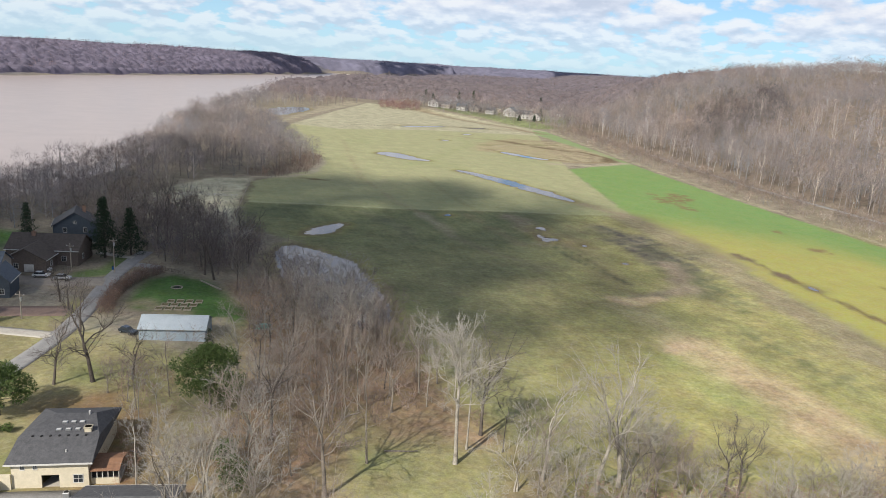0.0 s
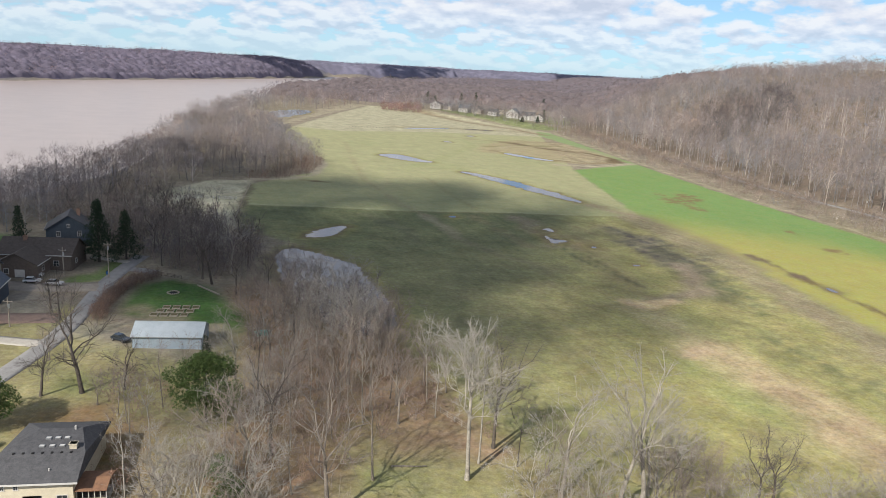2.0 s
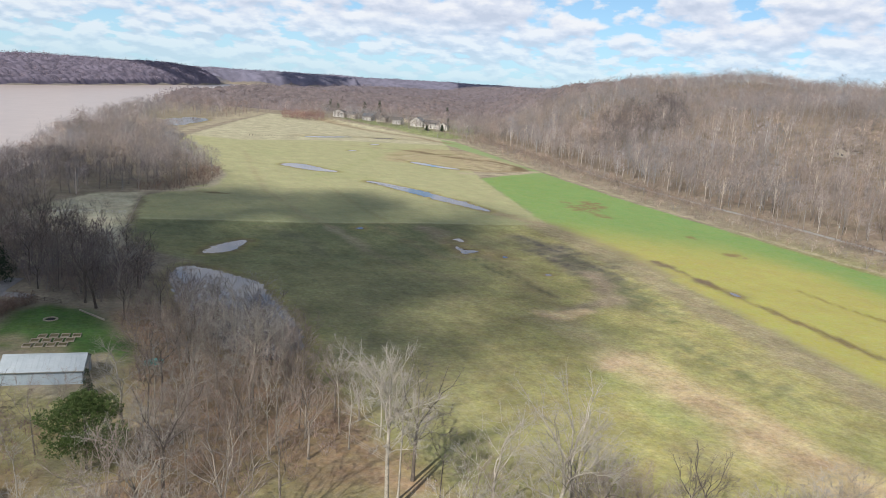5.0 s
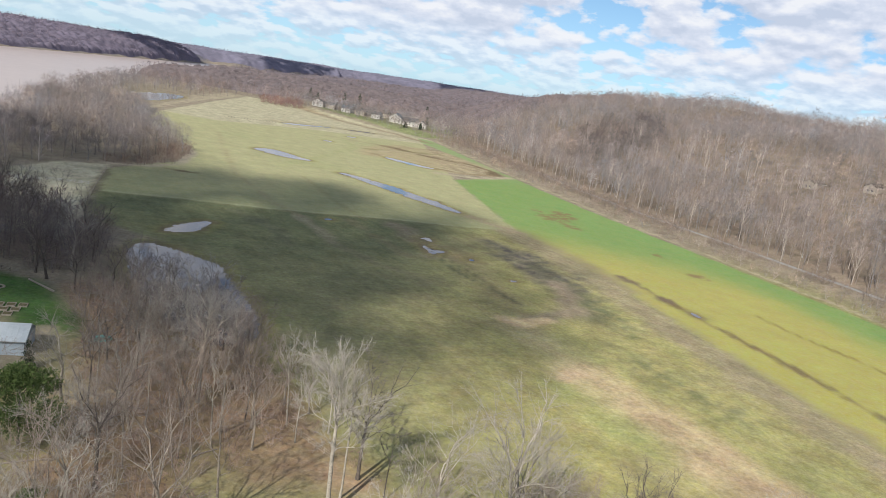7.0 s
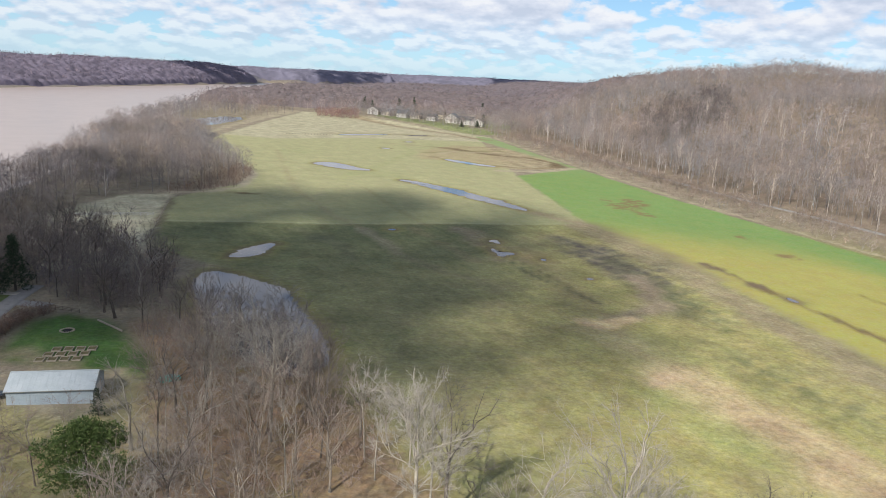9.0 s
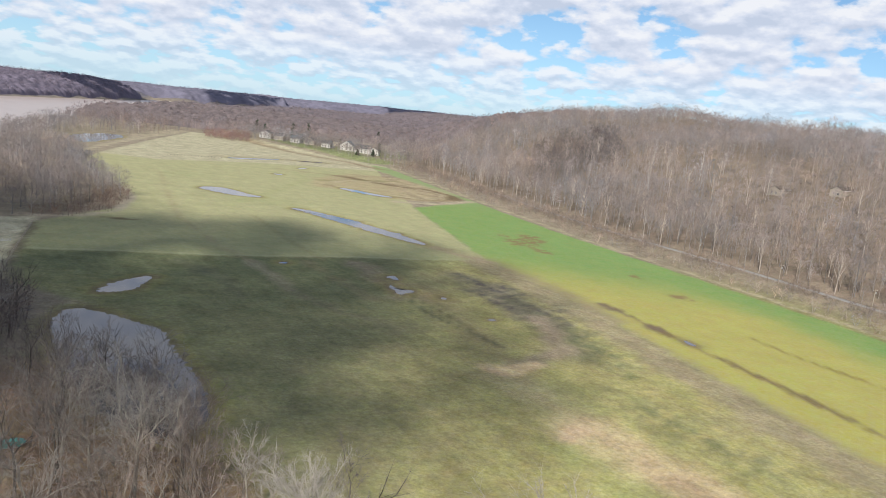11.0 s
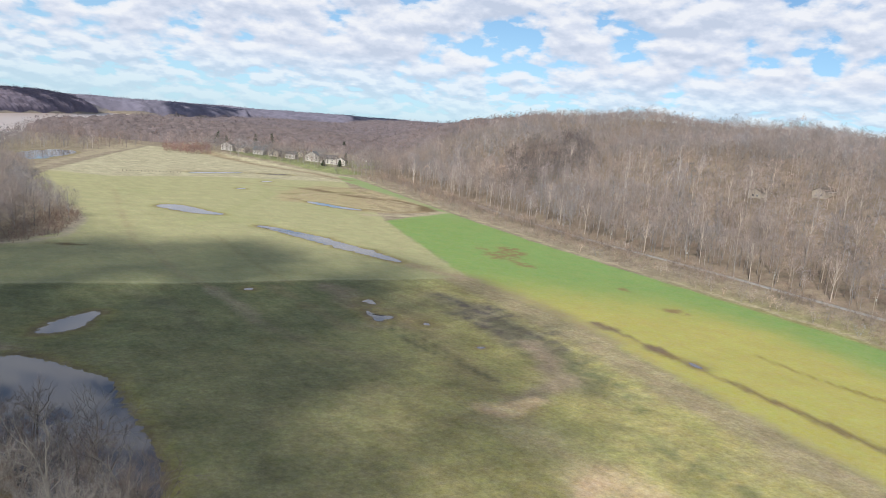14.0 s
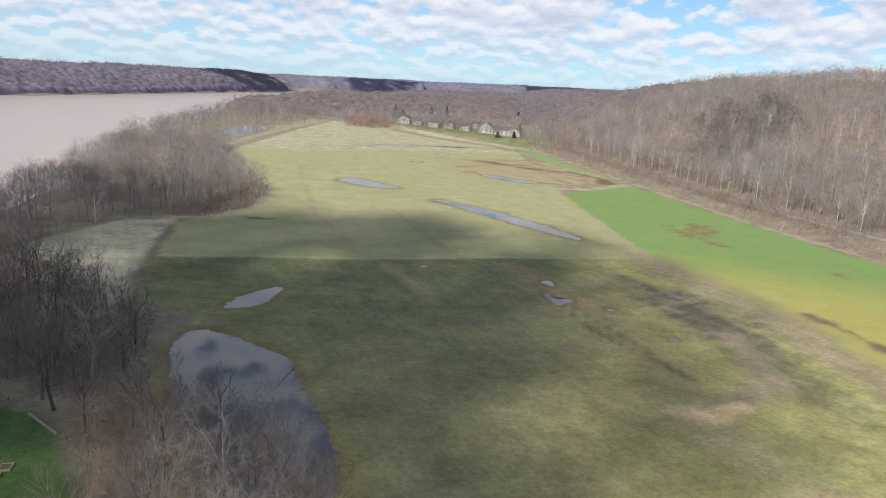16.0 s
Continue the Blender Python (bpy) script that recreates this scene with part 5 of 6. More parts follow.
lane("road_lane", [(-84, 96), (-84, 120), (-83, 140), (-82.5, 152), (-82.5, 162), (-84, 176), (-87.5, 193), (-90, 208), (-91, 222), (-91, 234)], 4.6, M_ASPHALT, "worn grey asphalt lane between the houses")
lane("road_turnout", [(-91, 219), (-86, 219), (-80.5, 217.5)], 4.0, M_ASPHALT, "short asphalt spur at the end of the lane")
lane("road_street", [(-140, 158), (-120, 160), (-100, 161), (-84, 160)], 4.2, M_CONCRETE, "pale concrete side drive")
lane("road_parking", [(-118, 196), (-104, 197), (-90, 201)], 8.0, material("gravel", (0.30, 0.265, 0.225), (0.20, 0.175, 0.15), 0.6, 0.95), "gravel parking court before the houses")
lane("road_court", [(-112, 170), (-100, 173), (-88, 176)], 7.0, material("brick_paving", (0.24, 0.17, 0.14), (0.16, 0.115, 0.10), 0.8, 0.9), "reddish paved court beside the lane")
lane("pavement_walk", [(-104, 229), (-97, 226), (-92, 226)], 2.6, M_CONCRETE, "pale concrete walk to the grey-blue house")
lane("road_hill", [(edge_x(y) + 33 + 2.5 * math.sin(y * 0.02), y) for y in (60, 120, 200, 290, 330, 373, 420, 475, 520, 560, 640)], 4.6, M_ASPHALT, "narrow grey road at the foot of the wooded hill")
lane("road_drive", [(-68, 94.6), (-58, 96.6), (-50, 97.9), (-45, 98.6)], 7.4, M_ASPHALT, "dark asphalt drive before the cream house")

# ---------------------------------------------------------------- houses
M_CREAM = material("cream_stucco", (0.60, 0.54, 0.42), (0.48, 0.43, 0.33), 1.2, 0.9, bump=0.01)
M_WHITE = material("white_paint", (0.58, 0.57, 0.55), (0.44, 0.43, 0.42), 1.5, 0.6)
M_SIDING_BLUE = material("blue_grey_siding", (0.070, 0.088, 0.110), (0.048, 0.060, 0.078), 1.2, 0.75)
M_SIDING_BROWN = material("brown_brick", (0.155, 0.125, 0.108), (0.09, 0.072, 0.062), 2.0, 0.9)
M_SIDING_TAUPE = material("taupe_siding", (0.36, 0.32, 0.27), (0.26, 0.23, 0.20), 1.2, 0.8)
M_SHINGLE = material("charcoal_shingles", (0.105, 0.105, 0.112), (0.055, 0.055, 0.060), 1.4, 0.9, bump=0.03, fine=9)
M_SHINGLE_BROWN = material("brown_shingles", (0.115, 0.092, 0.078), (0.06, 0.05, 0.043), 1.4, 0.9, bump=0.03, fine=9)
M_SHINGLE_BLUE = material("slate_blue_shingles", (0.12, 0.14, 0.17), (0.075, 0.09, 0.11), 1.4, 0.9, bump=0.03, fine=9)
M_SHINGLE_RUST = material("rusty_roofing", (0.26, 0.14, 0.085), (0.15, 0.085, 0.055), 1.6, 0.8)
M_BRICK = material("chimney_brick", (0.30, 0.19, 0.14), (0.2, 0.125, 0.095), 3.0, 0.9)
M_METAL = material("white_metal_sheet", (0.46, 0.51, 0.545), (0.36, 0.41, 0.45), 0.5, 0.5, 0.2)
M_METAL_BLUE = material("pale_blue_metal_wall", (0.36, 0.43, 0.50), (0.28, 0.34, 0.41), 0.5, 0.5, 0.1)
M_DARK = material("dark_interior", (0.02, 0.02, 0.022), (0.012, 0.012, 0.013), 1.0, 0.9)
M_TIMBER = material("grey_weathered_timber", (0.36, 0.32, 0.27), (0.22, 0.19, 0.16), 2.5, 0.9)
M_RUBBER = material("black_rubber", (0.02, 0.02, 0.02), (0.012, 0.012, 0.012), 4.0, 0.85)
M_STEEL = material("galvanised_steel", (0.50, 0.51, 0.52), (0.38, 0.39, 0.40), 2.0, 0.4, 0.8)


def glass_material():
    m = bpy.data.materials.new("window_glass")
    m.use_nodes = True
    p = m.node_tree.nodes["Principled BSDF"]
    p.inputs["Base Color"].default_value = (0.03, 0.035, 0.04, 1)
    p.inputs["Roughness"].default_value, p.inputs["IOR"].default_value = 0.06, 1.5
    return m


M_GLASS = glass_material()


def window(parent, side, along_w, z, w, h, width, depth, frame_mat):
    """A framed window set into one side of a house: front, back, left or right."""
    turn = {"front": pose(along_w, 0, z), "back": pose(along_w, depth, z, 0, 0, 180), "left": pose(0, along_w, z, 0, 0, -90), "right": pose(width, along_w, z, 0, 0, 90)}[side]
    bm = boxes((-w / 2 - 0.1, w / 2 + 0.1, -0.09, 0.06, -0.1, 0), (-w / 2 - 0.1, w / 2 + 0.1, -0.07, 0.06, h, h + 0.1), (-w / 2 - 0.1, -w / 2, -0.07, 0.06, 0, h), (w / 2, w / 2 + 0.1, -0.07, 0.06, 0, h),
               (-0.03, 0.03, -0.05, 0.04, 0, h), (-w / 2, w / 2, -0.05, 0.04, h / 2 - 0.025, h / 2 + 0.025))
    fr = part("window", bm, frame_mat, parent)
    fr.matrix_local = turn
    part("pane", boxes((-w / 2, w / 2, -0.025, 0.02, 0, h)), M_GLASS, fr, "dark reflecting glass")
    return fr


def gable(parent, width, depth, wall_h, rise, wall_mat, roof_mat, trim_mat, over=0.5, along_x=True):
    """Walls with gables and a roof of two thick slopes; the ridge runs along x or y."""
    bm = bmesh.new()
    span = depth if along_x else width
    if along_x:
        prism(bm, [(0, -0.5), (span, -0.5), (span, wall_h), (span / 2, wall_h + rise), (0, wall_h)], 0, width)
        bmesh.ops.transform(bm, matrix=Matrix(((0, 1, 0, 0), (1, 0, 0, 0), (0, 0, 1, 0), (0, 0, 0, 1))), verts=bm.verts)
        bmesh.ops.reverse_faces(bm, faces=bm.faces)
    else:
        prism(bm, [(0, -0.5), (span, -0.5), (span, wall_h), (span / 2, wall_h + rise), (0, wall_h)], 0, depth)
    part("wall", bm, wall_mat, parent)
    k = rise / (span / 2)
    for sgn in (0, 1):
        bm = bmesh.new()
        a = (-over, wall_h - over * k + 0.05)
        b = (span / 2, wall_h + rise + 0.05)
        pts = [a, b, (b[0], b[1] + 0.2), (a[0], a[1] + 0.2)]
        if sgn:
            pts = [(span - x, z) for x, z in pts][::-1]
        prism(bm, pts, -over, (width if along_x else depth) + over)
        if along_x:
            bmesh.ops.transform(bm, matrix=Matrix(((0, 1, 0, 0), (1, 0, 0, 0), (0, 0, 1, 0), (0, 0, 0, 1))), verts=bm.verts)
        bmesh.ops.recalc_face_normals(bm, faces=bm.faces)
        part("roof", bm, roof_mat, parent)
    # fascia boards along the eaves
    for y in (-over - 0.06, -over), (span + over, span + over + 0.06):
        z = wall_h - over * k
        row = (-over, width + over, y[0], y[1], z + 0.02, z + 0.27) if along_x else (y[0], y[1], -over, depth + over, z + 0.02, z + 0.27)
        part("fascia", boxes(row), trim_mat, parent)


def house(name, x, y, turn, width, depth, wall_h, rise, mats, label, windows=(), along_x=True, chimney=None, door=None, garage=None):
    wall_mat, roof_mat, trim_mat = mats
    top = empty(name, pose(x, y, land_at(x, y), 0, 0, turn), label, "house")
    gable(top, width, depth, wall_h, rise, wall_mat, roof_mat, trim_mat, 0.5, along_x)
    for w in windows:
        window(top, *w, width, depth, trim_mat)
    if chimney:
        cx, cy, ch = chimney
        stack = part("chimney", boxes((cx - 0.5, cx + 0.5, cy - 0.4, cy + 0.4, wall_h * 0.6, ch), (cx - 0.6, cx + 0.6, cy - 0.5, cy + 0.5, ch - 0.25, ch)), M_BRICK, top)
        part("flue", tube(bmesh.new(), (cx, cy, ch - 0.1), (cx, cy, ch + 0.35), 0.14, 0.14), M_SHINGLE_RUST, stack)
    if door:
        d = part("door", boxes((door - 0.5, door + 0.5, -0.06, 0.03, 0, 2.1), (door - 0.62, door - 0.5, -0.09, 0.03, 0, 2.2), (door + 0.5, door + 0.62, -0.09, 0.03, 0, 2.2), (door - 0.62, door + 0.62, -0.09, 0.03, 2.1, 2.25)), trim_mat, top)
        part("door_handle", boxes((door + 0.33, door + 0.4, -0.12, -0.06, 0.98, 1.1)), M_STEEL, d)
    if garage:
        g = part("garage_door", boxes((garage - 1.3, garage + 1.3, -0.05, 0.05, 0, 2.2)), trim_mat, top)
        for k in range(4):
            part("garage_panel", boxes((garage - 1.22, garage + 1.22, -0.08, -0.05, 0.06 + k * 0.54, 0.52 + k * 0.54), bevel=0.01), trim_mat, g)
    return top


def cream_house():
    """The long cream house with the big charcoal roof, its porch and carport roof."""
    top = empty("cream_house", pose(-59.9, 100.9, land_at(-55, 102), 0, 0, 9.6), "cream stuccoed house under a long charcoal shingle roof", "house")
    w, d, h = 10.9, 17.0, 4.35
    bm = bmesh.new()
    # front wall with a real garage opening, then the other walls
    box(bm, 0, 4.2, 0, 0.3, -0.5, h)
    box(bm, 6.7, w, 0, 0.3, -0.5, h)
    box(bm, 4.2, 6.7, 0, 0.3, 2.15, h)
    box(bm, 0, 0.3, 0.3, d, -0.5, h)
    box(bm, w - 0.3, w, 0.3, d, -0.5, h)
    box(bm, 0.3, w - 0.3, d - 0.3, d, -0.5, h)
    part("wall", bm, M_CREAM, top)
    part("garage_floor", boxes((0.3, w - 0.3, 0.3, 7, -0.1, 0.02)), M_CONCRETE, top)
    # near-black back wall: the garage's inner shade is put into its colour
    part("garage_back", boxes((0.3, w - 0.3, 6.8, 7, 0.02, h - 0.1)), M_DARK, top)
    # two-pitch roof with hipped upper ends: a steeper skirt, then a shallower slope
    bm = bmesh.new()
    rings = []
    for drop in (0.0, -0.25):
        rows = (((-0.7, -0.7), (w + 0.8, -0.7), h + 0.1), ((-0.45, 4.8), (w + 0.5, 4.8), h + 1.7), ((3.6, 10.6), (w - 1.4, 10.6), h + 2.75), ((-0.7, d + 0.7), (w + 0.8, d + 0.7), h + 0.1))
        rings.append([[bm.verts.new((p[0], p[1], z + drop)) for p in (a, b)] for a, b, z in rows])
    for ring, up in ((rings[0], True), (rings[1], False)):
        for a, b in zip(ring, ring[1:]):
            bm.faces.new((a[0], a[1], b[1], b[0]) if up else (b[0], b[1], a[1], a[0]))
        for s in (0, 1):
            bm.faces.new((ring[0][s], ring[1][s], ring[3][s])), bm.faces.new((ring[1][s], ring[2][s], ring[3][s]))
    for a, b in ((0, 0), (3, 3)):
        bm.faces.new((rings[0][a][0], rings[0][a][1], rings[1][b][1], rings[1][b][0]))
    for s in (0, 1):
        bm.faces.new((rings[0][0][s], rings[0][3][s], rings[1][3][s], rings[1][0][s]))
    bmesh.ops.recalc_face_normals(bm, faces=bm.faces)
    roof = part("roof", bm, M_SHINGLE, top, "weathered charcoal shingle roof")
    part("fascia", boxes((-0.75, w + 0.85, -0.78, -0.7, h - 0.14, h + 0.12)), M_WHITE, top, "pale eaves board")
    # skylights in two short rows, roof vents, chimney
    for row, (yy, xs) in enumerate(((6.4, (5.0, 6.4, 7.8)), (8.2, (5.4, 6.7, 8.0)))):
        for xx in xs:
            z = h + 1.7 + (yy - 4.8) * 0.181
            sky = part("skylight", boxes((xx - 0.38, xx + 0.38, yy - 0.3, yy + 0.3, z - 0.05, z + 0.16)), M_STEEL, top)
            part("pane", boxes((xx - 0.3, xx + 0.3, yy - 0.22, yy + 0.22, z + 0.16, z + 0.175)), M_WHITE, sky, "pale reflecting skylight dome")
    for k in range(7):
        xx = 1.6 + k * 1.3
        part("roof_vent", boxes((xx - 0.16, xx + 0.16, 4.75, 5.1, h + 1.64, h + 1.86), bevel=0.03), M_DARK, top)
    part("vent_pipe", tube(bmesh.new(), (7.4, 1.6, h + 0.6), (7.4, 1.6, h + 1.1), 0.12, 0.12), M_WHITE, top, "white vent pipe")
    part("chimney", boxes((w - 1.9, w - 0.9, 5.6, 6.4, h + 1.0, h + 2.7), (w - 2.0, w - 0.8, 5.5, 6.5, h + 2.55, h + 2.7)), M_CREAM, top)
    part("flue", tube(bmesh.new(), (8.6, 10.2, h + 2.4), (8.6, 10.2, h + 3.3), 0.16, 0.16), M_WHITE, top)
    for spec in (("front", 1.6, 3.2, 0.5, 0.7), ("front", 3.4, 3.2, 0.5, 0.7), ("front", 9.4, 0.8, 1.3, 1.3), ("left", 4, 1.0, 1.2, 1.2), ("left", 9, 1.0, 1.2, 1.2)):
        window(top, *spec, w, d, M_WHITE)
    part("wing_wall", boxes((-1.6, -0.02, -0.4, -0.1, -0.5, 2.6), (-1.7, -1.4, -1.6, -0.1, -0.5, 1.7)), M_CREAM, top, "low cream garden wall")
    # porch with a rusty roof on white posts
    bm = bmesh.new()
    prism(bm, [(-0.4, 2.5), (2.3, 3.1), (5.0, 2.5), (5.0, 2.38), (2.3, 2.95), (-0.4, 2.38)], 0, 4.4)
    bmesh.ops.transform(bm, matrix=pose(w, 0.6, 0) @ Matrix(((0, 1, 0, 0), (1, 0, 0, 0), (0, 0, 1, 0), (0, 0, 0, 1))), verts=bm.verts)
    bmesh.ops.recalc_face_normals(bm, faces=bm.faces)
    part("porch_roof", bm, M_SHINGLE_RUST, top, "rusty brown porch roof")
    part("porch_wall", boxes((w + 0.01, w + 4.2, 0.75, 0.9, -0.5, 0.9)), M_CREAM, top)
    part("porch_floor", boxes((w + 0.01, w + 4.2, 0.9, 5.4, -0.5, 0.3)), M_CONCRETE, top)
    for k in range(6):
        part("porch_post", boxes((w + 0.1 + k * 0.8, w + 0.22 + k * 0.8, 0.76, 0.88, 0.9, 2.45)), M_WHITE, top)
    part("porch_screen", boxes((w + 0.1, w + 4.15, 1.1, 1.14, 0.9, 2.4)), M_DARK, top, "dark insect screen")
    return top


cream_house()
house("carport_house", -45.4, 86.9, 7, 13.2, 10.6, 3.4, 1.7, (M_CREAM, M_SHINGLE, M_WHITE), "low house under a grey shingle roof beside the drive", (("back", 4, 1.0, 1.2, 1.1), ("back", 9, 1.0, 1.2, 1.1), ("right", 4, 1.0, 1.2, 1.1)))


def barn():
    """The pale metal barn: ribbed walls and roof sheets, trim, end door."""
    top = empty("metal_barn", pose(-64.7, 161.2, land_at(-58, 164), 0, 0, 6.5), "pale blue metal barn with a ribbed white roof", "barn")
    w, d, h, rise = 14.8, 8.0, 2.9, 1.9
    bm = bmesh.new()
    prism(bm, [(0, -0.4), (d, -0.4), (d, h), (d / 2, h + rise), (0, h)], 0, w)
    bmesh.ops.transform(bm, matrix=Matrix(((0, 1, 0, 0), (1, 0, 0, 0), (0, 0, 1, 0), (0, 0, 0, 1))), verts=bm.verts)
    bmesh.ops.recalc_face_normals(bm, faces=bm.faces)
    part("wall", bm, M_METAL_BLUE, top)
    n = 16
    for k in range(n):
        x0 = -0.3 + k * (w + 0.6) / n
        x1 = x0 + (w + 0.6) / n
        for sgn in (0, 1):
            bm = bmesh.new()
            a, b = (-0.35, h - 0.13), (d / 2, h + rise + 0.04)
            pts = [a, b, (b[0], b[1] + 0.05), (a[0], a[1] + 0.05)]
            if sgn:
                pts = [(d - y, z) for y, z in pts][::-1]
            prism(bm, pts, x0, x1 - 0.012)
            rib = [(y, z + 0.05) for y, z in pts[:2]] + [(y, z + 0.09) for y, z in pts[1::-1]]
            if not sgn:
                prism(bm, rib, x0, x0 + 0.07)
            bmesh.ops.transform(bm, matrix=Matrix(((0, 1, 0, 0), (1, 0, 0, 0), (0, 0, 1, 0), (0, 0, 0, 1))), verts=bm.verts)
            bmesh.ops.recalc_face_normals(bm, faces=bm.faces)
            part("roof_panel", bm, M_METAL, top)
        part("wall_rib", boxes((x0 + 0.3, x0 + 0.36, -0.04, -0.002, -0.3, h - 0.12)), M_METAL_BLUE, top)
    part("ridge_cap", boxes((-0.3, w + 0.3, d / 2 - 0.2, d / 2 + 0.2, h + rise + 0.06, h + rise + 0.13)), M_METAL, top)
    part("gutter", boxes((-0.3, w + 0.3, -0.46, -0.36, h - 0.22, h - 0.1)), M_STEEL, top)
    door = part("door", boxes((w + 0.003, w + 0.06, 2.3, 5.2, 0, 2.5)), M_WHITE, top, "white sliding door")
    part("door_track", boxes((w + 0.01, w + 0.12, 2.0, 6.9, 2.5, 2.6)), M_STEEL, door)
    for yy in (-0.03, d - 0.05):
        part("corner_trim", boxes((w - 0.06, w + 0.03, yy, yy + 0.1, -0.3, h)), M_SIDING_BLUE, top)
    return top


barn()
DARKHOUSES = (
    ("grey_blue_house", -122, 236, 22, 13, 11, 5.6, 4.2, (M_SIDING_BLUE, M_SHINGLE, M_WHITE), "grey-blue gabled house with white trim", (("front", 6.5, 6.2, 0.8, 0.8), ("front", 3.5, 3.3, 1.0, 1.5), ("front", 9.5, 3.3, 1.0, 1.5), ("front", 3.5, 0.8, 1.2, 1.5), ("right", 3, 3.3, 1.0, 1.4), ("right", 7, 3.3, 1.0, 1.4)), False, (9, 8, 10.5), 6.5, None),
    ("brown_roof_house", -123, 211, 6, 20, 12, 4.2, 3.4, (M_SIDING_BROWN, M_SHINGLE_BROWN, M_WHITE), "long house with a dark brown shingle roof", (("front", 3, 1.0, 1.3, 1.4), ("front", 8, 1.0, 1.3, 1.4), ("front", 16, 1.0, 1.3, 1.4), ("right", 4, 1.0, 1.2, 1.4)), True, (6, 5, 8.4), 12, None),
    ("brown_wing_house", -119, 203, 6, 11, 10, 3.6, 3.0, (M_SIDING_BROWN, M_SHINGLE_BROWN, M_WHITE), "low brown-roofed wing beside the parking court", (("right", 4, 1.0, 1.2, 1.4), ("front", 3, 1.0, 1.2, 1.4)), False, None, None, 6.5),
    ("slate_blue_house", -122, 184, 14, 11, 12, 5.4, 3.4, (M_SIDING_TAUPE, M_SHINGLE_BLUE, M_WHITE), "two-storey house under slate-blue roofs", (("right", 3, 3.3, 1.0, 1.4), ("right", 7, 3.3, 1.0, 1.4), ("right", 3, 0.8, 1.2, 1.4), ("front", 3, 3.3, 1.0, 1.4), ("front", 8, 3.3, 1.0, 1.4)), True, (3, 6, 9.6), 5, None),
    ("slate_blue_annex", -111.5, 180.5, 14, 6, 8, 4.4, 3.0, (M_SIDING_BLUE, M_SHINGLE_BLUE, M_WHITE), "small gabled house front with white trim", (("front", 3, 3.2, 1.0, 1.3), ("front", 1.8, 0.9, 0.9, 1.4), ("front", 4.2, 0.9, 0.9, 1.4)), False, None, None, None),
    ("brown_cottage", -116, 160, 10, 10, 10, 3.4, 3.0, (M_SIDING_BROWN, M_SHINGLE_BROWN, M_WHITE), "brown-roofed cottage beside the street", (("right", 3, 1.0, 1.2, 1.3), ("right", 7, 1.0, 1.2, 1.3)), True, None, None, None),
)
for name, x, y, turn, w, d, h, rise, mats, label, wins, ax, chim, door, gar in DARKHOUSES:
    house(name, x, y, turn, w, d, h, rise, mats, label, wins, ax, chim, door, gar)

WALLS = [(M_WHITE, M_SHINGLE, M_WHITE), (M_WHITE, M_SHINGLE_BLUE, M_WHITE), (M_SIDING_TAUPE, M_SHINGLE, M_WHITE), (M_CREAM, M_SHINGLE_BROWN, M_WHITE)]
VILLAGE = ((-14, 1036, -30, 16, 11, 6.4, 3.4, 0, False), (4, 1026, -28, 13, 10, 5.0, 3.6, 2, True), (24, 1010, -32, 14, 10, 5.2, 3.8, 1, True), (42, 1000, -30, 13, 11, 5.4, 3.6, 2, False),
           (62, 985, -28, 12, 10, 5.0, 3.6, 0, True), (84, 968, -26, 17, 13, 6.4, 5.2, 1, False), (100, 950, -24, 18, 12, 5.6, 4.4, 0, True), (116, 938, -20, 12, 11, 5.4, 3.4, 0, False),
           (160, 1010, -20, 14, 11, 5.4, 3.6, 0, True), (75, 1030, -25, 13, 10, 5.2, 3.8, 3, True), (30, 1055, -25, 14, 10, 5.2, 3.8, 2, True))
for k, (x, y, turn, w, d, h, rise, m, ax) in enumerate(VILLAGE):
    wins = [("front", w * f, z, 1.3, 1.6) for f in (0.18, 0.5, 0.82) for z in ((0.9, 3.5) if h > 5.3 else (0.9,))] + [("right", d * f, 0.9, 1.2, 1.5) for f in (0.3, 0.7)]
    house("village_house", x, y, turn, w, d, h, rise, WALLS[m], ("white", "white slate-roofed", "taupe", "cream")[m] + " village house on the bank above the fields", wins, ax, (w * 0.3, d * 0.55, h + rise + 0.9), w * 0.34, None)
for x, y, turn in ((330, 470, 20), (352, 440, 15)):
    house("hillside_house", x, y, turn, 12, 9, 4.0, 2.2, (M_SIDING_TAUPE, M_SHINGLE_BROWN, M_WHITE), "tan house half hidden in the hillside wood", (("left", 3, 1.0, 1.3, 1.3), ("left", 6, 1.0, 1.3, 1.3)), True)


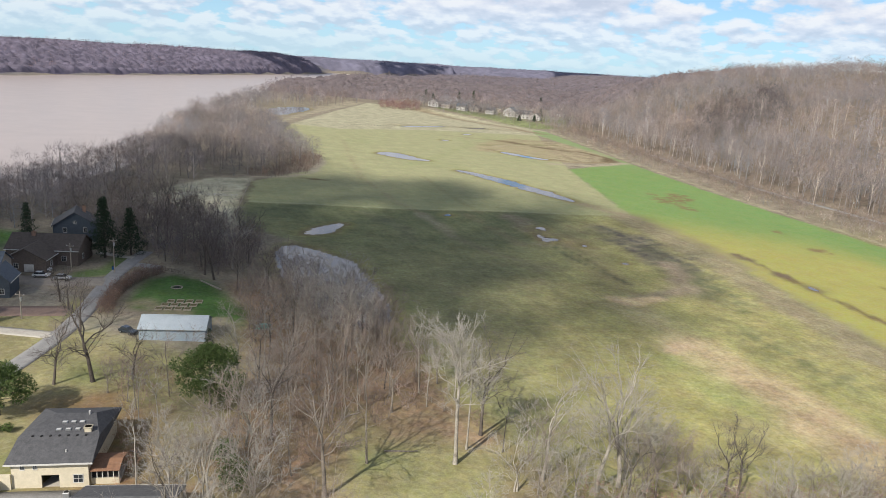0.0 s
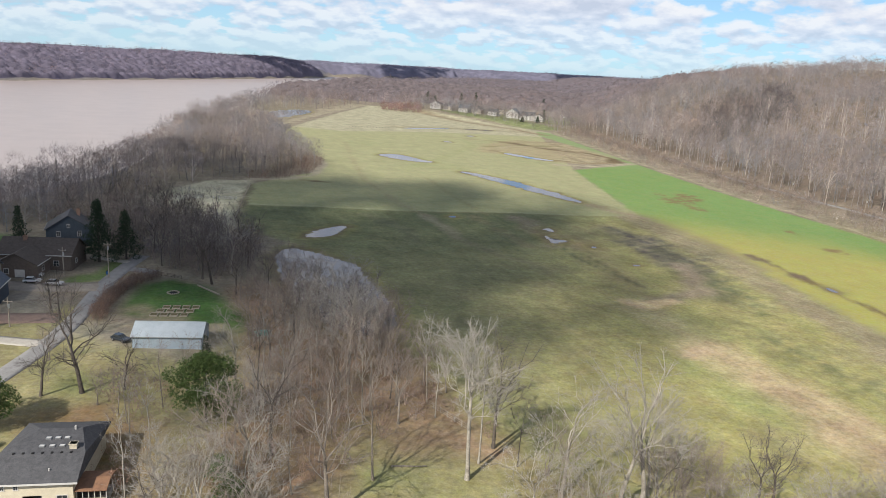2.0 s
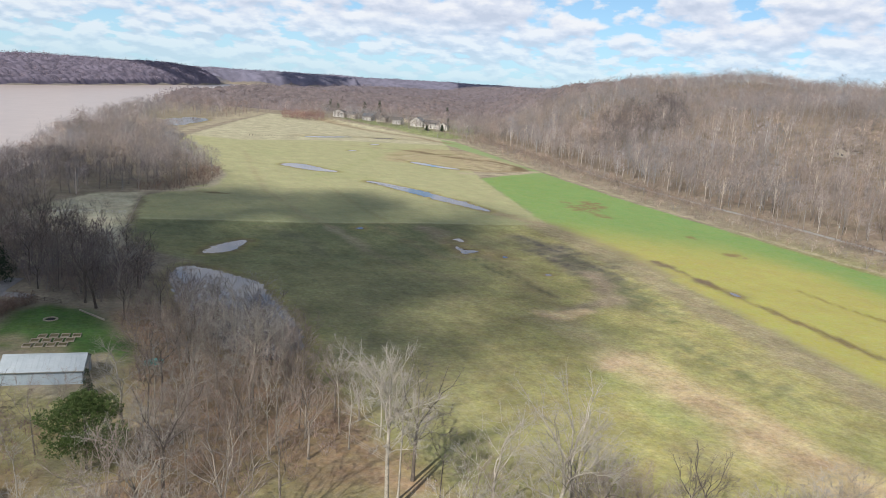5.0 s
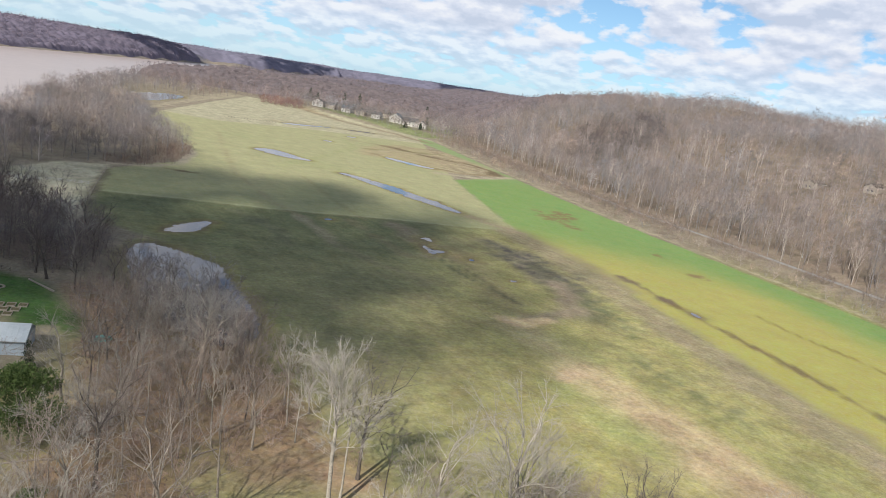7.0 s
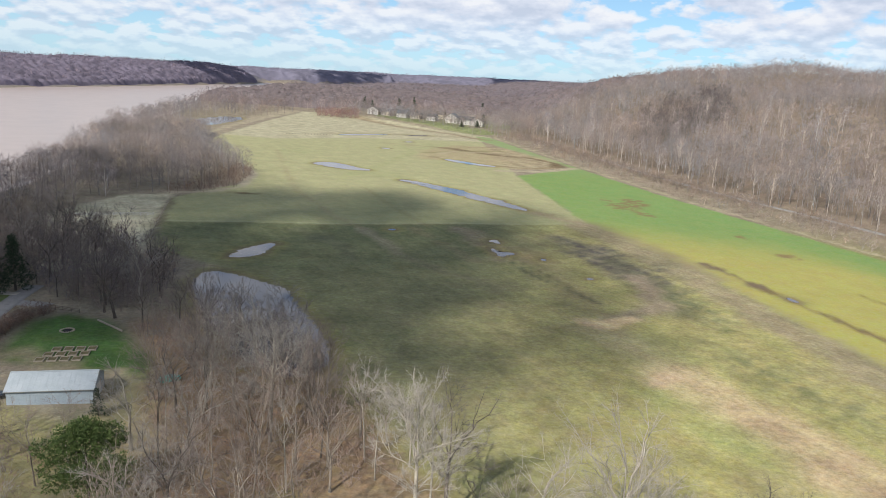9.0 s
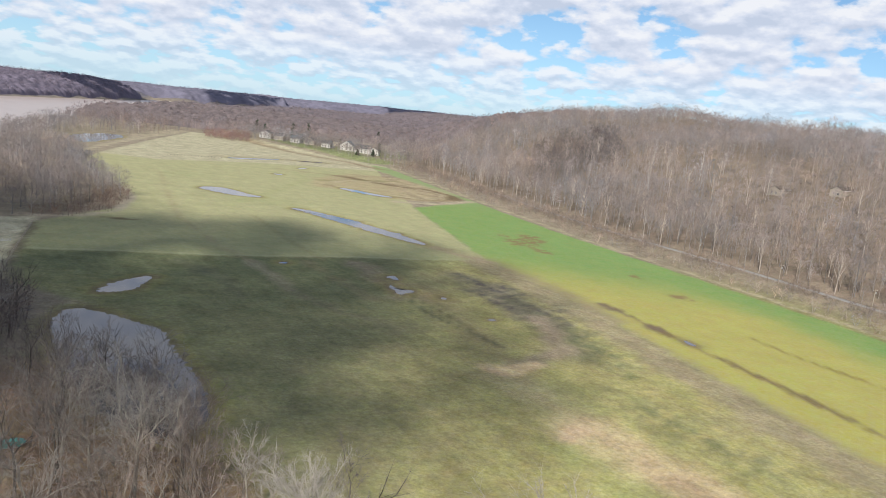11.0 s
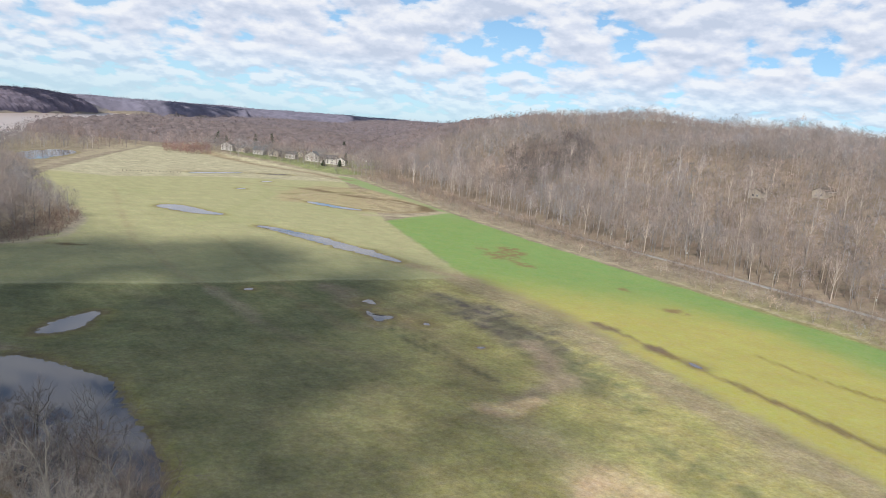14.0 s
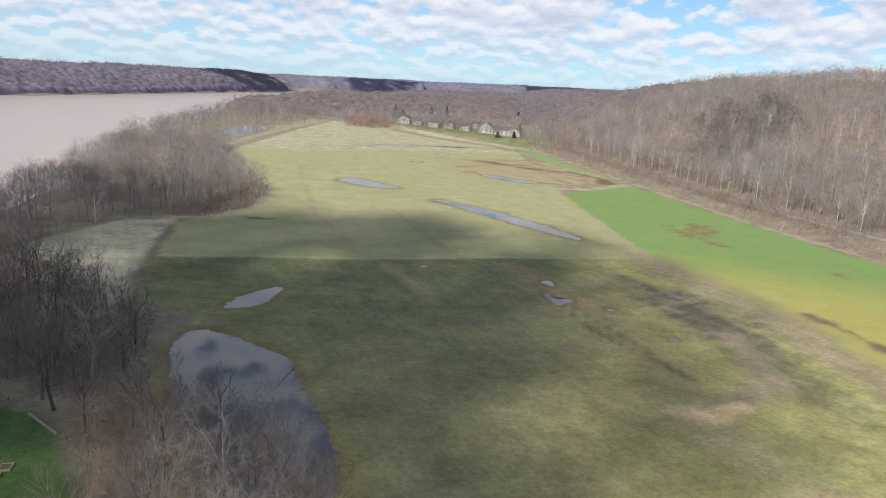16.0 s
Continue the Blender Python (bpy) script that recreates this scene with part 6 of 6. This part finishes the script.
# ---------------------------------------------------------------- cars
def car(x, y, turn, paint, label):
    top = empty("car", pose(x, y, land_at(x, y) + 0.06, 0, 0, turn), label, "car", "parked cars")
    bm = bmesh.new()
    prism(bm, [(-2.25, 0.35), (2.2, 0.35), (2.3, 0.62), (2.2, 0.85), (1.15, 0.98), (-1.9, 1.0), (-2.25, 0.9)], -0.88, 0.88)
    bmesh.ops.bevel(bm, geom=list(bm.edges), offset=0.07, segments=2, affect="EDGES")
    body = part("body", bm, paint, top)
    bm = bmesh.new()
    prism(bm, [(-1.95, 0.98), (1.1, 0.96), (0.35, 1.48), (-1.35, 1.52)], -0.76, 0.76)
    bmesh.ops.bevel(bm, geom=list(bm.edges), offset=0.06, segments=1, affect="EDGES")
    part("glasshouse", bm, M_GLASS, top, "dark tinted windows")
    part("roof", boxes((-1.35, 0.3, -0.68, 0.68, 1.49, 1.57), bevel=0.03), paint, top)
    for xx in (-1.45, 1.4):
        for yy in (-0.82, 0.82):
            wheel = part("wheel", tube(bmesh.new(), (xx, yy - 0.11, 0.33), (xx, yy + 0.11, 0.33), 0.33, 0.33, 14), M_RUBBER, top)
            part("rim", tube(bmesh.new(), (xx, yy - 0.12, 0.33), (xx, yy + 0.12, 0.33), 0.2, 0.2, 10), M_STEEL, wheel)
    for yy in (-0.62, 0.62):
        part("headlight", boxes((2.16, 2.31, yy - 0.18, yy + 0.18, 0.6, 0.75), bevel=0.02), M_GLASS, top)
        part("tail_light", boxes((-2.27, -2.2, yy - 0.15, yy + 0.15, 0.72, 0.86)), M_SHINGLE_RUST, top)
    return top


def paint_material(name, c):
    m = material(name, c, tuple(v * 0.93 for v in c), 0.5, 0.25, spec=0.5)
    m.node_tree.nodes["Principled BSDF"].inputs["Coat Weight"].default_value = 0.6
    return m


P_WHITE, P_DARK, P_SILVER = paint_material("white_car_paint", (0.72, 0.73, 0.74)), paint_material("dark_blue_car_paint", (0.02, 0.03, 0.045)), paint_material("silver_car_paint", (0.42, 0.43, 0.45))
car(-68.6, 164.6, -25, P_DARK, "dark blue car parked beside the metal barn")
car(-109.5, 205.6, 12, P_WHITE, "white car parked on the gravel court")
car(-107.5, 200.6, 12, P_WHITE, "white car parked in the second row of the court")
car(-101.2, 199.8, 6, P_SILVER, "silver car parked on the gravel court")
car(-48.0, 96.6, 60, P_WHITE, "white car standing on the drive")


# ---------------------------------------------------------------- fences, poles and garden things
def rail_fence(name, line, gap, height, rails, mat, label, post=0.07):
    top = empty(name, pose(line[0][0], line[0][1], land_at(*line[0])), label, "fence")
    o = Vector((line[0][0], line[0][1], land_at(*line[0])))
    pts = []
    for (x0, y0), (x1, y1) in zip(line, line[1:]):
        n = max(1, round(math.hypot(x1 - x0, y1 - y0) / gap))
        pts += [(x0 + (x1 - x0) * k / n, y0 + (y1 - y0) * k / n) for k in range(n)]
    pts.append(line[-1])
    feet = [Vector((x, y, land_at(x, y))) - o for x, y in pts]
    r = random.Random(len(pts))
    for f in feet:
        lean = Vector((r.uniform(-0.04, 0.04), r.uniform(-0.04, 0.04), 0))
        part("post", tube(bmesh.new(), f - Vector((0, 0, 0.3)), f + Vector((0, 0, height + r.uniform(-0.03, 0.06))) + lean, post, post * 0.9, 6), mat, top)
    for a, b in zip(feet, feet[1:]):
        for k in range(rails):
            up = Vector((0, 0, height * (k + 0.75) / rails))
            part("rail", tube(bmesh.new(), a + up, b + up + Vector((0, 0, r.uniform(-0.02, 0.02))), post * 0.6, post * 0.6, 5), mat, top)
    return top


rail_fence("split_rail_fence", [(0.5, 143.5), (4.5, 138.5), (8.5, 133.5)], 2.2, 1.25, 3, M_TIMBER, "old pale split-rail fence at the wood's edge")
rail_fence("lane_fence", [(-80, 215.2), (-76, 214.2), (-71.5, 212.8)], 2.0, 1.1, 3, M_BARK_DARK, "dark rail fence at the end of the lane")
rail_fence("lot_fence", [(-77.5, 270), (-79.5, 300), (-86, 336), (-92.5, 374)], 3.4, 1.3, 2, M_TIMBER, "grey post fence along the dry lot")
rail_fence("cross_fence", [(-118, 327), (-103, 330.5), (-88.5, 334)], 2.6, 1.3, 3, M_WHITE, "pale rail fence across the dry lot")
rail_fence("field_fence", [(-86, 725), (-64, 736), (-42, 745)], 3.0, 1.15, 0, M_BARK_DARK, "row of dark stakes along the far field track", 0.2)


def pole(x, y, height, label, lamp=False):
    top = empty("utility_pole", pose(x, y, land_at(x, y)), label, "utility pole")
    part("shaft", tube(bmesh.new(), (0, 0, -0.5), (0, 0, height), 0.17, 0.11, 10), M_TIMBER, top)
    part("crossarm", boxes((-1.1, 1.1, -0.06, 0.06, height - 1.0, height - 0.86)), M_TIMBER, top)
    for xx in (-0.95, 0, 0.95):
        part("insulator", tube(bmesh.new(), (xx, 0, height - 0.86), (xx, 0, height - 0.62), 0.06, 0.04), M_WHITE, top)
    part("transformer", tube(bmesh.new(), (0.3, -0.25, height - 2.4), (0.3, -0.25, height - 1.5), 0.24, 0.24, 12), M_STEEL, top)
    return top


pole(-91.0, 209.8, 10.6, "weathered wooden utility pole beside the lane")
pole(-102.6, 207.8, 8.5, "wooden utility pole among the parked cars")
pole(-95.4, 168.4, 7.0, "short wooden utility pole by the paved court")
for yy in (300, 345, 395, 450):
    pole(float(edge_x(yy)) + 27, yy, 10.0, "utility pole beside the hill road")

M_BED = material("brown_garden_soil", (0.13, 0.115, 0.06), (0.075, 0.065, 0.038), 2.5, 0.95)
# raised beds on the lawn
for r_ in range(3):
    for c_ in range(4):
        x, y = -68.0 + c_ * 2.35 + r_ * 0.5, 182.4 + r_ * 3.0 + c_ * 0.4
        bed = empty("raised_bed", pose(x, y, land_at(x, y), 0, 0, 9), "open timber-framed raised bed on the lawn", "raised bed", "raised beds on the lawn")
        for row in ((-0.9, 0.9, -1.1, -1.0), (-0.9, 0.9, 1.0, 1.1), (-0.9, -0.8, -1.0, 1.0), (0.8, 0.9, -1.0, 1.0)):
            part("board", boxes((*row, -0.1, 0.30)), M_TIMBER, bed)
        part("soil", boxes((-0.8, 0.8, -1.0, 1.0, -0.1, 0.16)), M_BED, bed, "brown garden soil")

ring = empty("fire_ring", pose(-69.5, 200.2, land_at(-69.5, 200.2)), "ring of pale stones round dark ash on the lawn", "fire ring")
part("ash", tube(bmesh.new(), (0, 0, -0.1), (0, 0, 0.12), 1.1, 0.9, 16), M_DARK, ring)
for k in range(18):
    a = k * math.tau / 18
    bm = bmesh.new()
    bmesh.ops.create_icosphere(bm, subdivisions=1, radius=0.3, matrix=pose(1.45 * math.cos(a), 1.45 * math.sin(a), 0.1, 0, 0, k * 40) @ Matrix.Diagonal((1.0, 0.75, 0.7, 1)))
    part("stone", bm, M_TIMBER, ring)

edging = empty("lawn_edging", pose(-65.4, 207.8, land_at(-65.4, 207.8), 0, 0, -41.5), "pale timber edging along the lawn", "edging")
for k in range(4):
    part("board", boxes((k * 2.75, k * 2.75 + 2.7, -0.12, 0.12, -0.1, 0.35)), M_TIMBER, edging)

M_TARP = material("turquoise_tarp", (0.10, 0.34, 0.31), (0.06, 0.24, 0.22), 1.2, 0.45)
tarp = empty("covered_boat", pose(-39.3, 173.8, land_at(-39.3, 173.8), 0, 0, 20), "small boat under a turquoise tarpaulin in the wood", "boat")
bm = bmesh.new()
prism(bm, [(-2.0, 0.1), (1.6, 0.1), (2.3, 0.75), (0.9, 1.25), (-1.2, 1.15), (-2.1, 0.7)], -0.8, 0.8)
bmesh.ops.bevel(bm, geom=list(bm.edges), offset=0.16, segments=2, affect="EDGES")
part("cover", bm, M_TARP, tarp)
part("hull", boxes((-1.8, 1.5, -0.6, 0.6, -0.2, 0.3), bevel=0.1), M_WHITE, tarp)

bin_ = empty("wheeled_bin", pose(-92.6, 212.5, land_at(-92.6, 212.5)), "blue wheeled bin beside the lane", "bin")
part("tub", boxes((-0.3, 0.3, -0.35, 0.35, 0.05, 1.0), bevel=0.04), paint_material("blue_plastic", (0.03, 0.10, 0.25)), bin_)
part("lid", boxes((-0.33, 0.33, -0.38, 0.38, 1.0, 1.08), bevel=0.02), M_DARK, bin_)
for xx in (-0.25, 0.25):
    part("wheel", tube(bmesh.new(), (xx - 0.04, 0.3, 0.12), (xx + 0.04, 0.3, 0.12), 0.12, 0.12), M_RUBBER, bin_)

unit = empty("outdoor_unit", pose(-51.2, 99.8, land_at(-51.2, 99.8), 0, 0, 9.6), "small grey air-conditioning unit before the cream house", "air conditioner")
part("casing", boxes((-0.45, 0.45, -0.4, 0.4, 0.0, 0.85), bevel=0.04), M_STEEL, unit)
part("grille", tube(bmesh.new(), (0, 0, 0.85), (0, 0, 0.88), 0.33, 0.33, 16), M_DARK, unit)

# fallen poles and brush piles on the wood floor
for k, (x, y, a, l) in enumerate(((-36, 126, 20, 9), (-20, 136, -30, 7), (-2, 120, 12, 6), (-30, 140, 65, 8), (-44, 113, -15, 7), (26, 110, 100, 6), (-12, 132, 40, 5))):
    log = empty("fallen_log", pose(x, y, land_at(x, y) + 0.12, 0, 0, a), "grey fallen log on the leaf litter", "log")
    pts = np.array([(l * t - l / 2, 0.25 * math.sin(3 * t + k), 0.03 * math.sin(5 * t)) for t in np.linspace(0, 1, 7)])
    v, q = chain(pts, np.linspace(0.17, 0.09, 7), 7)
    part("bole", mesh_of("bole", v, q, None, M_BARK_GREY, True), None, log)

# ---------------------------------------------------------------- clouds whose shade lies on the land
M_CLOUD = material("cloud", (0.9, 0.9, 0.92), (0.85, 0.86, 0.88), 0.01, 1.0)


def cloud_over(name, footprint, height, seed, label, thick, puff):
    """A flat-based cumulus of many puffs, standing towards the sun from the ground that it shades."""
    r = np.random.RandomState(seed)
    shift = np.array(sun_way) * (height / sun_way.z)
    ico = bmesh.new()
    bmesh.ops.create_icosphere(ico, subdivisions=1, radius=1)
    iv = np.array([v.co for v in ico.verts])
    it = np.array([[v.index for v in f.verts] for f in ico.faces])
    ico.free()
    xs, ys = [p[0] for p in footprint], [p[1] for p in footprint]
    wide = (max(xs) - min(xs) + 80) * (max(ys) - min(ys) + 80)
    count = int(wide * thick / (math.pi * puff * puff))
    x, y = r.uniform(min(xs) - 40, max(xs) + 40, count), r.uniform(min(ys) - 40, max(ys) + 40, count)
    d = signed(x, y, footprint) + 9 * wave(x, y, 28, seed)
    keep = r.uniform(0, 1, len(x)) < np.interp(d, [-26, -8, 8, 34], [0.0, 0.12, 0.50, 1.0])
    x, y, d = x[keep], y[keep], d[keep]
    size = puff * r.uniform(0.7, 1.25, len(x))
    z = r.uniform(0, 1, len(x)) * np.clip(d, 0, 60) * 0.7
    c = np.stack((x + shift[0], y + shift[1], np.full(len(x), height)), 1) + np.array(sun_way) * (z / sun_way.z)[:, None]
    v = (iv[None] * (size[:, None, None] * np.array([1, 1, 0.7])) + c[:, None]).reshape(-1, 3)
    t = (it[None] + (np.arange(len(x)) * len(iv))[:, None, None]).reshape(-1, 3)
    tagged(new(name, mesh_of(name, v, None, t, M_CLOUD, True)), label, "cloud", kind="stuff")


cloud_over("cumulus_cloud", [(-40, 172), (-20, 168), (12, 172), (46, 182), (74, 210), (86, 262), (92, 330), (60, 405), (10, 425), (-70, 430), (-110, 450), (-200, 450), (-190, 290), (-165, 195), (-112, 168), (-84, 176), (-62, 190), (-48, 178)], 1600, 3, "white cumulus cloud drifting over the fields", 1.8, 6.0)
cloud_over("cumulus_cloud", [(-62, 128), (-40, 118), (-14, 122), (-2, 150), (-6, 185), (-50, 190), (-64, 165)], 1600, 9, "thin shreds of cloud drifting over the near wood", 1.0, 5.0)
cloud_over("cumulus_cloud", [(-230, 190), (-104, 186), (-84, 200), (-50, 196), (-20, 190), (-10, 215), (-45, 260), (-72, 275), (-92, 250), (-128, 280), (-136, 330), (-230, 380)], 1600, 4, "thick white cumulus cloud drifting over the riverbank houses", 1.6, 6.0)
cloud_over("cumulus_cloud", [(-470, 2450), (-400, 2520), (-380, 2900), (-560, 2980), (-720, 2820), (-670, 2560), (-570, 2520)], 1600, 5, "white cumulus cloud drifting over the far bluff", 2.6, 16.0)
cloud_over("cumulus_cloud", [(-235, 3080), (-40, 3200), (60, 3700), (-250, 3760)], 1600, 7, "white cumulus cloud drifting over the second bluff", 2.4, 20.0)
cloud_over("cumulus_cloud", [(580, 3750), (830, 3750), (960, 4400), (640, 4400)], 1600, 8, "white cumulus cloud drifting over the last bluff", 2.4, 24.0)
